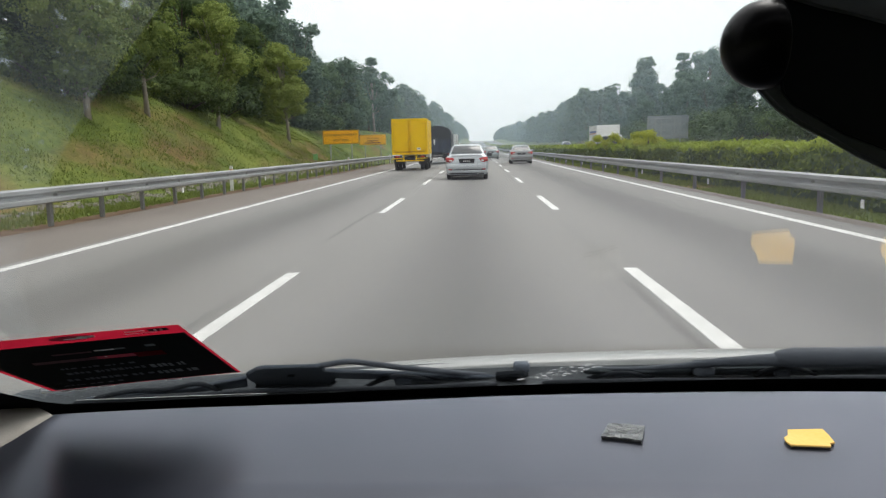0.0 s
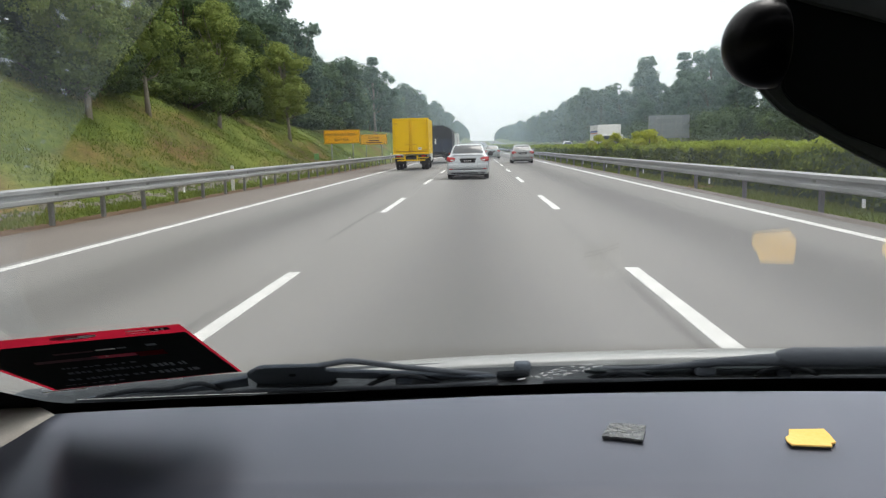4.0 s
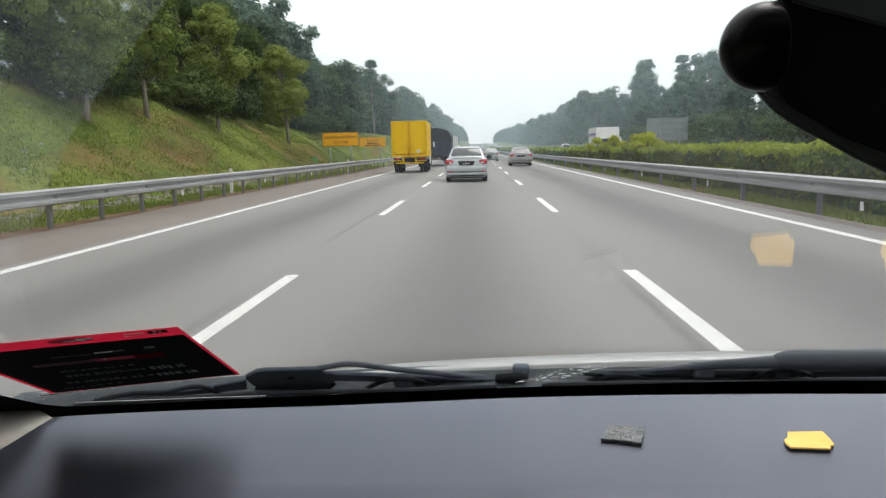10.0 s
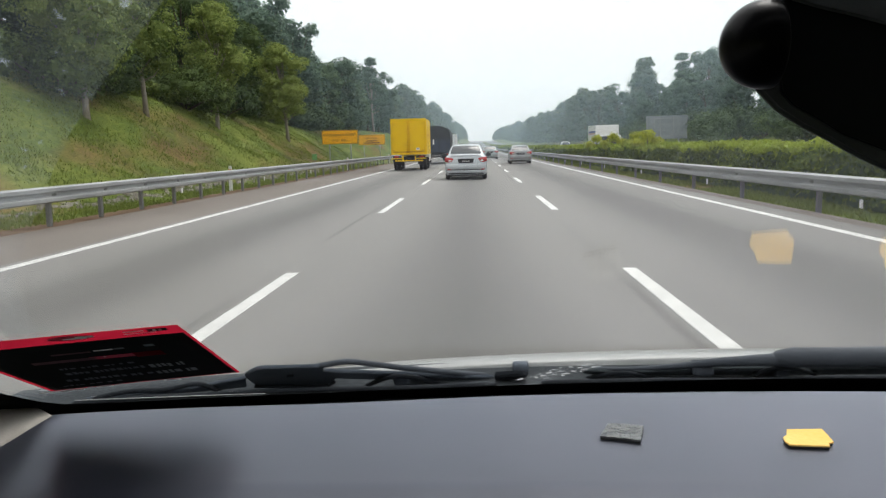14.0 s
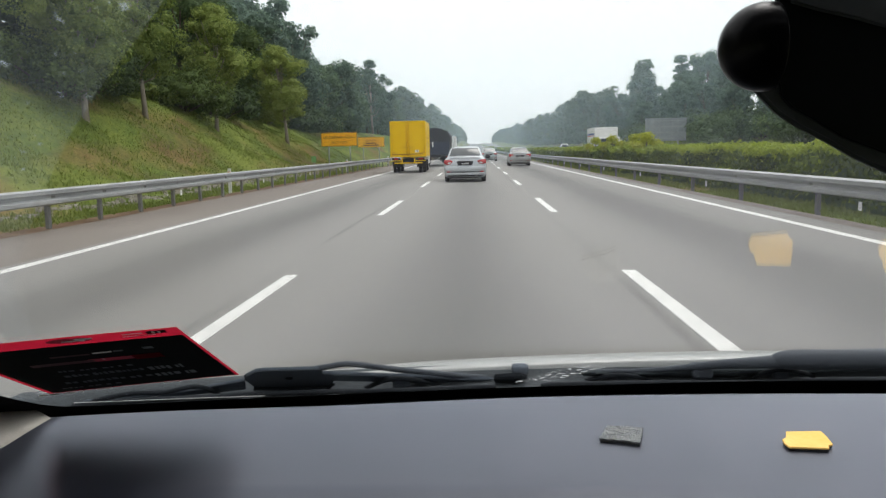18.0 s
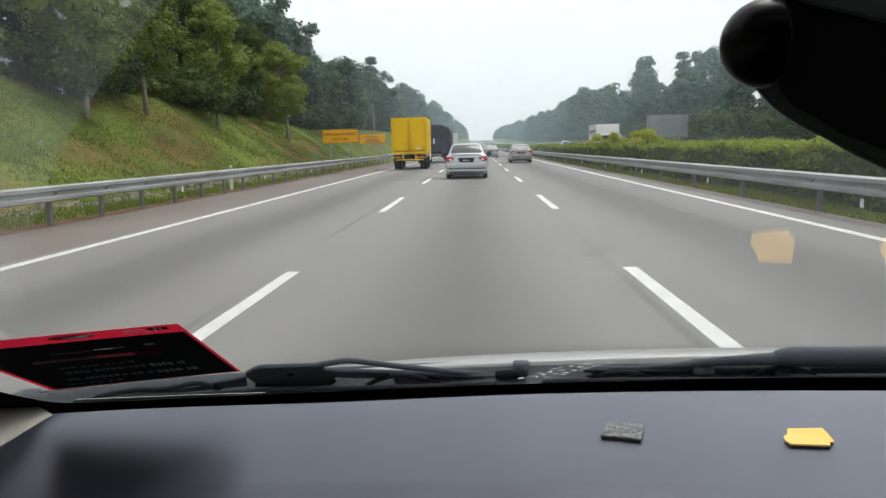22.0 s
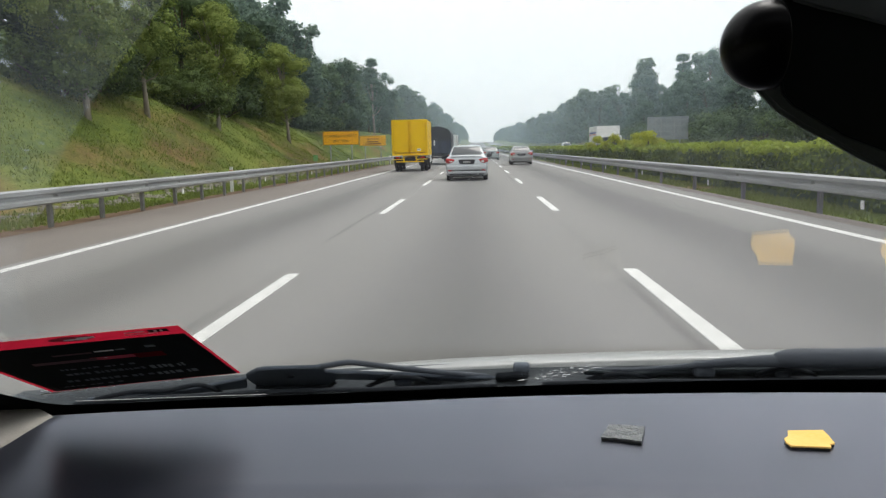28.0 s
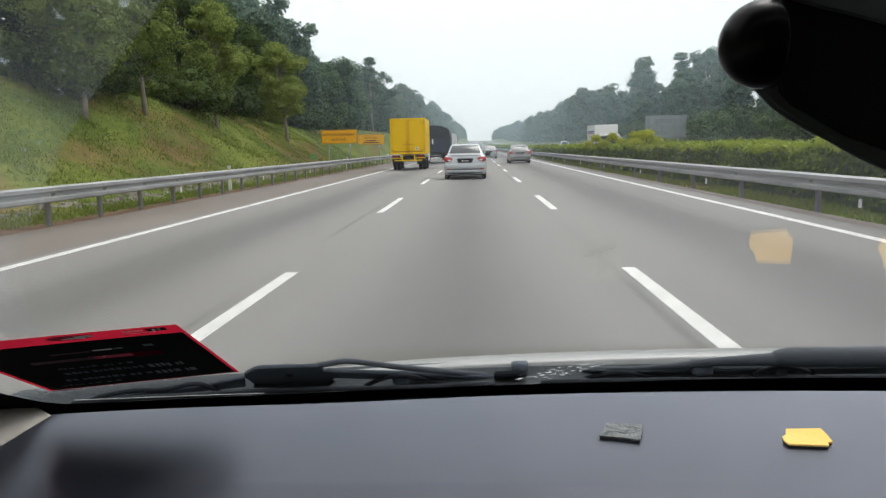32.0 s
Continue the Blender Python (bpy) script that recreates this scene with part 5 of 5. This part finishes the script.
# wipers, cowl, bonnet
# black panel added below the glass so that its reflections stay dark
part("scuttle", mesh_of([Vector((x, base_y(x) + d, z)) for x in np.linspace(-.60, 1.10, 24) for d, z in ((-.05, .60), (-.03, .905), (.10, .905), (.14, .93))],
                        [(4 * i + k, 4 * i + 4 + k, 4 * i + 5 + k, 4 * i + k + 1) for i in range(23) for k in range(3)]), "frit", dash)


def along(points, out):
    return smooth_path([on_screen(x, s, out) for x, s in points])


def ribbon(points, out, thick, material, parent, name, label=""):
    """A flat plate lying along the glass, cut along its outline."""
    bm = bmesh.new()
    face = bm.faces.new([bm.verts.new(on_screen(x, s, out)) for x, s in points])
    r = bmesh.ops.extrude_face_region(bm, geom=[face])
    bmesh.ops.translate(bm, verts=[q for q in r["geom"] if isinstance(q, bmesh.types.BMVert)], vec=OUT * thick)
    bmesh.ops.bevel(bm, geom=bm.edges[:], offset=thick * .28, segments=2, affect="EDGES")
    return part(name, bm, material, parent, label)


def thin(n, mid, end):
    return [end] + [mid] * (n - 2) + [end]


def bar(points, out, mid, end, material, parent, name):
    path = along(points, out)
    return part(name, tube_mesh(path, thin(len(path), mid, end), 7), material, parent)


wiper = thing("wiper", "dark grey windscreen wiper resting on the glass", "wiper", group="windscreen wipers")
bar([(-.524, -.052), (-.444, -.050), (-.378, -.058), (-.299, -.060), (-.207, -.072), (-.118, -.085), (.022, -.084)], .014, .0035, .002, "wiper_blade", wiper, "blade")
ribbon([(-0.321, -0.069), (-0.301, -0.044), (-0.290, -0.040), (-0.240, -0.046), (-0.216, -0.048), (-0.216, -0.075), (-0.201, -0.082), (-0.217, -0.147), (-0.230, -0.160), (-0.325, -0.133), (-0.326, -0.092)], .040, .005, "rubber", wiper, "arm_head")
# blade rubber under the head, its shade coloured in as a black strip
ribbon([(-0.321, -0.120), (-0.317, -0.128), (-0.228, -0.153), (-0.212, -0.124), (-0.210, -0.131), (-0.229, -0.165), (-0.327, -0.136)], .036, .003, "wiper_blade", wiper, "head_edge")
part("mark", box((.010, .004, .004), on_screen(-0.264, -0.082, .0385), .001), "wiper_blade", wiper)
bar([(-.224, -.054), (-.207, -.048), (-.180, -.037), (-.155, -.052), (-.117, -.082), (-.077, -.107), (-.019, -.142), (.036, -.165), (.060, -.168)], .043, .0042, .003, "arm_paint", wiper, "arm")
ribbon([(-0.205, -0.076), (-0.160, -0.089), (-0.126, -0.103), (-0.099, -0.115), (0.046, -0.160), (0.047, -0.188), (-0.044, -0.171), (-0.094, -0.154), (-0.134, -0.138), (-0.174, -0.126), (-0.212, -0.113)], .038, .005, "rubber", wiper, "lever")
bar([(-0.177, -0.164), (-0.154, -0.129), (-0.130, -0.104), (-0.112, -0.101), (-0.091, -0.116), (-0.068, -0.143), (-0.044, -0.171)], .034, .0034, .0015, "wiper_blade", wiper, "bridge")
part("bridge_joint", box((.026, .020, .016), on_screen(-0.115, -0.133, 0.038), .006, 2), "rubber", wiper, smooth=True)
bar([(-0.533, -0.120), (-0.501, -0.103), (-0.469, -0.093), (-0.434, -0.099), (-0.389, -0.078), (-0.376, -0.097), (-0.374, -0.125), (-0.373, -0.154)], .034, .0034, .0015, "wiper_blade", wiper, "bridge")
ribbon([(-0.553, -0.138), (-0.484, -0.128), (-0.407, -0.119), (-0.323, -0.080), (-0.337, -0.135), (-0.416, -0.147), (-0.494, -0.152)], .038, .004, "rubber", wiper, "lever")
ribbon([(.020, -.118), (.060, -.112), (.070, -.128), (.062, -.150), (.022, -.152)], .032, .008, "wiper_blade", wiper, "pivot_cap")
wiper_b = thing("wiper", "dark grey windscreen wiper resting on the glass", "wiper", group="windscreen wipers")
bar([(.085, -.082), (.232, -.080), (.376, -.080), (.533, -.062), (.80, -.06)], .014, .0035, .002, "wiper_blade", wiper_b, "blade")
ribbon([(0.147, -0.115), (0.207, -0.134), (0.318, -0.116), (0.428, -0.114), (0.495, -0.111), (0.563, -0.099), (0.612, -0.095), (0.632, -0.134), (0.581, -0.139), (0.441, -0.153), (0.327, -0.152), (0.212, -0.164), (0.151, -0.137)], .038, .005, "lever_grey", wiper_b, "lever")
path_b = along([(.152, -.125), (.222, -.133), (.286, -.117), (.331, -.097), (.381, -.085), (.428, -.076)], .043)
part("arm", tube_mesh(path_b, list(np.interp(np.linspace(0, 1, len(path_b)), (0, .35, .6, 1), (.003, .0042, .0062, .0105))), 8), "arm_paint", wiper_b)
part("arm_head", tube_mesh(along([(.405, -.080), (.440, -.074), (.503, -.070), (.560, -.062), (.75, -.05), (.95, -.06)], .045), [.004, .008, .0105, .0120, .0130] + [.0140] * 26, 10), "arm_paint", wiper_b)
part("bridge_joint", box((.030, .022, .022), on_screen(0.321, -0.116, 0.040), .006, 2), "arm_paint", wiper_b, smooth=True)
part("bridge_joint", box((.022, .020, .016), on_screen(0.435, -0.132, 0.040), .005, 2), "arm_paint", wiper_b, smooth=True)
part("bridge_joint", box((.022, .018, .013), on_screen(0.212, -0.156, 0.040), .005, 2), "arm_paint", wiper_b, smooth=True)
bar([(0.399, -0.136), (0.405, -0.107), (0.419, -0.089), (0.448, -0.098), (0.482, -0.128)], .034, .0034, .0015, "wiper_blade", wiper_b, "bridge")
bar([(0.150, -0.164), (0.174, -0.135), (0.205, -0.118), (0.241, -0.139), (0.273, -0.167)], .034, .0034, .0015, "wiper_blade", wiper_b, "bridge")
# reflection along the glass foot, modelled as a thin white tube
part("glass_edge", tube_mesh([on_screen(x, v, .004) for x, v in ((-.492, .008), (-.439, -.003), (-.365, -.015), (-.28, -.028))], .0005, 5), "white", screen, "thin white line for the reflection along the glass edge")

cx = np.linspace(-.66, 1.16, 40)
cowl = thing("cowl", "black plastic cowl panel under the wipers", "cowl")
cv = [Vector((x, base_y(x) + d, z)) for x in cx for d, z in ((.03, .968), (.06, .962), (.10, .957), (.150, .955), (.158, .970), (.20, .968))]
part("panel", mesh_of(cv, [(6 * i + k, 6 * i + 6 + k, 6 * i + 7 + k, 6 * i + k + 1) for i in range(39) for k in range(5)], True), "cowl", cowl)
for k in range(10):
    x = -.40 + .13 * k
    part("grille_slot", box((.075, .03, .008), (x, base_y(x) + .085, .960), .003), "black", cowl)
tagged(part("washer_nozzle", box((.025, .02, .014), (.060, base_y(.060) + .150, .9735), .006, 3), "rubber", label="small black washer nozzle on the cowl", smooth=True), category="nozzle")
nv, rows_b = [], ((.160, .968), (.161, .981), (.165, .9845), (.26, .962), (.36, .937), (.45, .911), (.60, .855), (.80, .77), (1.0, .66), (1.05, .55))
for d, z in rows_b:
    for x in cx:
        edge = min(1, max(0, (abs(x - CAR_X) - .30) / .55))
        nv.append((x, base_y(x) + d, z - (.055 * edge ** 2) * step(.16, .5, d) - .005 + .018 * min(x, .5) - .004 * (d < .2)))
nb = len(cx)
tagged(part("bonnet", mesh_of(nv, [(j * nb + i, j * nb + i + 1, (j + 1) * nb + i + 1, (j + 1) * nb + i) for j in range(len(rows_b) - 1) for i in range(nb - 1)], True), "bonnet",
            label="silver painted car bonnet beyond the wipers"), category="bonnet")

# rear-view mirror near the lens
mirror = thing("rear_view_mirror", "black plastic rear-view mirror with a rounded end under the roof", "mirror")
end_bm = bmesh.new()
bmesh.ops.create_uvsphere(end_bm, u_segments=40, v_segments=24, radius=.01405, matrix=Matrix.Translation((.0924, .2495, 1.3305)))
bmesh.ops.bisect_plane(end_bm, geom=end_bm.verts[:] + end_bm.edges[:] + end_bm.faces[:], plane_co=(.0950, 0, 0), plane_no=(1, 0, 0), clear_outer=True)
bmesh.ops.holes_fill(end_bm, edges=end_bm.edges[:])
part("housing_end", end_bm, "black_gloss", mirror, smooth=True)


def facing_plate(name, outline, y, depth, bevel, material, label=""):
    """A plate of the mirror, square to the road, with its outline given for a plane .27 m ahead."""
    k = y / .27
    return part(name, prism([(x * k, 1.30 + (z - 1.30) * k) for x, z in outline], depth, bevel, 3), material, mirror, label, at=pose(0, y, 0), smooth=False)


facing_plate("housing", [(.0945, 1.3208), (.0985, 1.3165), (.1042, 1.3106), (.1122, 1.3052), (.122, 1.300), (.132, 1.2941), (.1428, 1.289), (.160, 1.283), (.190, 1.283), (.190, 1.372), (.1035, 1.372), (.1035, 1.324)], .256, .004, .0012, "rim_plastic")
# near-black colour replaces what the glass would mirror of the cabin
facing_plate("glass", [(.1048, 1.372), (.1048, 1.3225), (.1060, 1.3165), (.1100, 1.3120), (.1175, 1.3078), (.1276, 1.3015), (.1425, 1.2955), (.160, 1.290), (.184, 1.290), (.184, 1.372)], .2535, .002, .0005, "mirror_dark", "mirror glass, the dark cabin's reflection put in as near-black colour")
# lighter plate: the sheen on the mirror's upper face put into its colour
facing_plate("brow", [(.1085, 1.3475), (.1180, 1.3445), (.1280, 1.3420), (.1402, 1.3385), (.184, 1.331), (.184, 1.372), (.1085, 1.372)], .2515, .002, .0008, "brow_sheen")
part("stalk", tube_mesh([(.150, .30, 1.36), (.165, .27, 1.39), (.19, .22, 1.425)], .010, 8), "black", mirror)

# cabin and outer body round the camera
cabin = tagged(thing("cabin", "silver car with grey-lined cabin standing on the road", "car"), kind="structure")
roof_v = [Vector((CAR_X + s * w, y, z)) for y, w, z in ((.17, .80, 1.424), (.05, .80, 1.455), (-.6, .80, 1.485), (-1.4, .78, 1.465), (-1.75, .72, 1.42)) for s in (-1, -.5, 0, .5, 1)]
for q in roof_v:
    q.z -= .05 * abs((q.x - CAR_X) / .8) ** 3
roof_f = [(5 * j + i, 5 * j + i + 1, 5 * j + i + 6, 5 * j + i + 5) for j in range(4) for i in range(4)]
part("roof_lining", mesh_of(roof_v, roof_f, True), "lining", cabin)
part("roof", mesh_of([q + Vector((0, 0, .02)) for q in roof_v], roof_f, True), "bonnet", cabin)
part("floor", box((1.56, 3.2, .05), (CAR_X, -.65, .25), .01), "seat", cabin)
part("rear_wall", box((1.50, .06, .75), (CAR_X, -1.78, .62), .02), "seat", cabin)
part("rear_window", mesh_of([(CAR_X - .70, -2.15, 1.0), (CAR_X + .70, -2.15, 1.0), (CAR_X + .62, -1.74, 1.40), (CAR_X - .62, -1.74, 1.40)], [(0, 1, 2, 3)]), "car_glass", cabin)
part("boot", box((1.64, .62, .55), (CAR_X, -2.20, .72), .09, 3), "bonnet", cabin, smooth=True)
part("rear_bumper", box((1.68, .22, .34), (CAR_X, -2.48, .45), .08, 3), "bonnet", cabin, smooth=True)
part("front_bumper", box((1.66, .34, .42), (CAR_X, 1.86, .44), .12, 3), "bonnet", cabin, smooth=True)
for s in (-1, 1):
    side = CAR_X + s * .845
    part("door", box((.07, 1.15, .70), (side, .02, .62), .03, 2), "bonnet", cabin, smooth=True)
    part("door", box((.07, 1.05, .70), (side, -1.10, .62), .03, 2), "bonnet", cabin, smooth=True)
    wing_v = [(side + dx, y, z) for dx in (-.035, .035) for y, z in ((.60, .30), (.60, .90), (1.05, .83), (1.45, .72), (1.85, .58), (1.85, .36), (1.58, .36), (1.50, .58), (1.22, .66), (.94, .58), (.86, .30))]
    part("wing", mesh_of(wing_v, [tuple(range(11)), tuple(range(21, 10, -1))] + [(k, (k + 1) % 11, 11 + (k + 1) % 11, 11 + k) for k in range(11)]), "bonnet", cabin)
    part("rear_wing", box((.07, .85, .50), (side, -2.06, .70), .05, 2), "bonnet", cabin, smooth=True)
    part("sill", box((.09, 2.3, .10), (side, -.5, .24), .02), "black", cabin)
    part("door_frame", tube_mesh([(side, -.55, .95), (side - s * .08, -.56, 1.42)], .035, 8), "black", cabin)
    part("rear_pillar", tube_mesh([(side, -1.95, .96), (side - s * .14, -1.70, 1.41)], .05, 8), "bonnet", cabin)
    part("roof_rail", tube_mesh([(side - s * .08, .22, 1.385), (side - s * .06, -.6, 1.445), (side - s * .10, -1.72, 1.40)], .032, 8), "bonnet", cabin)
    for y in (1.22, -1.50):
        wheel(cabin, CAR_X + s * .76, y, .30, .19)
for x in (-.12, .62):
    seat = thing("front_seat", "dark cloth front car seat with headrest", "car seat", at=pose(x, -.62, .27), group="front seats")
    part("cushion", box((.50, .52, .18), (0, .10, .24), .06, 3), "seat", seat, smooth=True)
    part("backrest", box((.48, .16, .60), (0, -.24, .58), .06, 3), "seat", seat, smooth=True)
    part("headrest", box((.26, .10, .17), (0, -.28, .98), .04, 3), "seat", seat, smooth=True)
    part("base", box((.42, .42, .16), (0, .05, .07), .02), "black", seat)
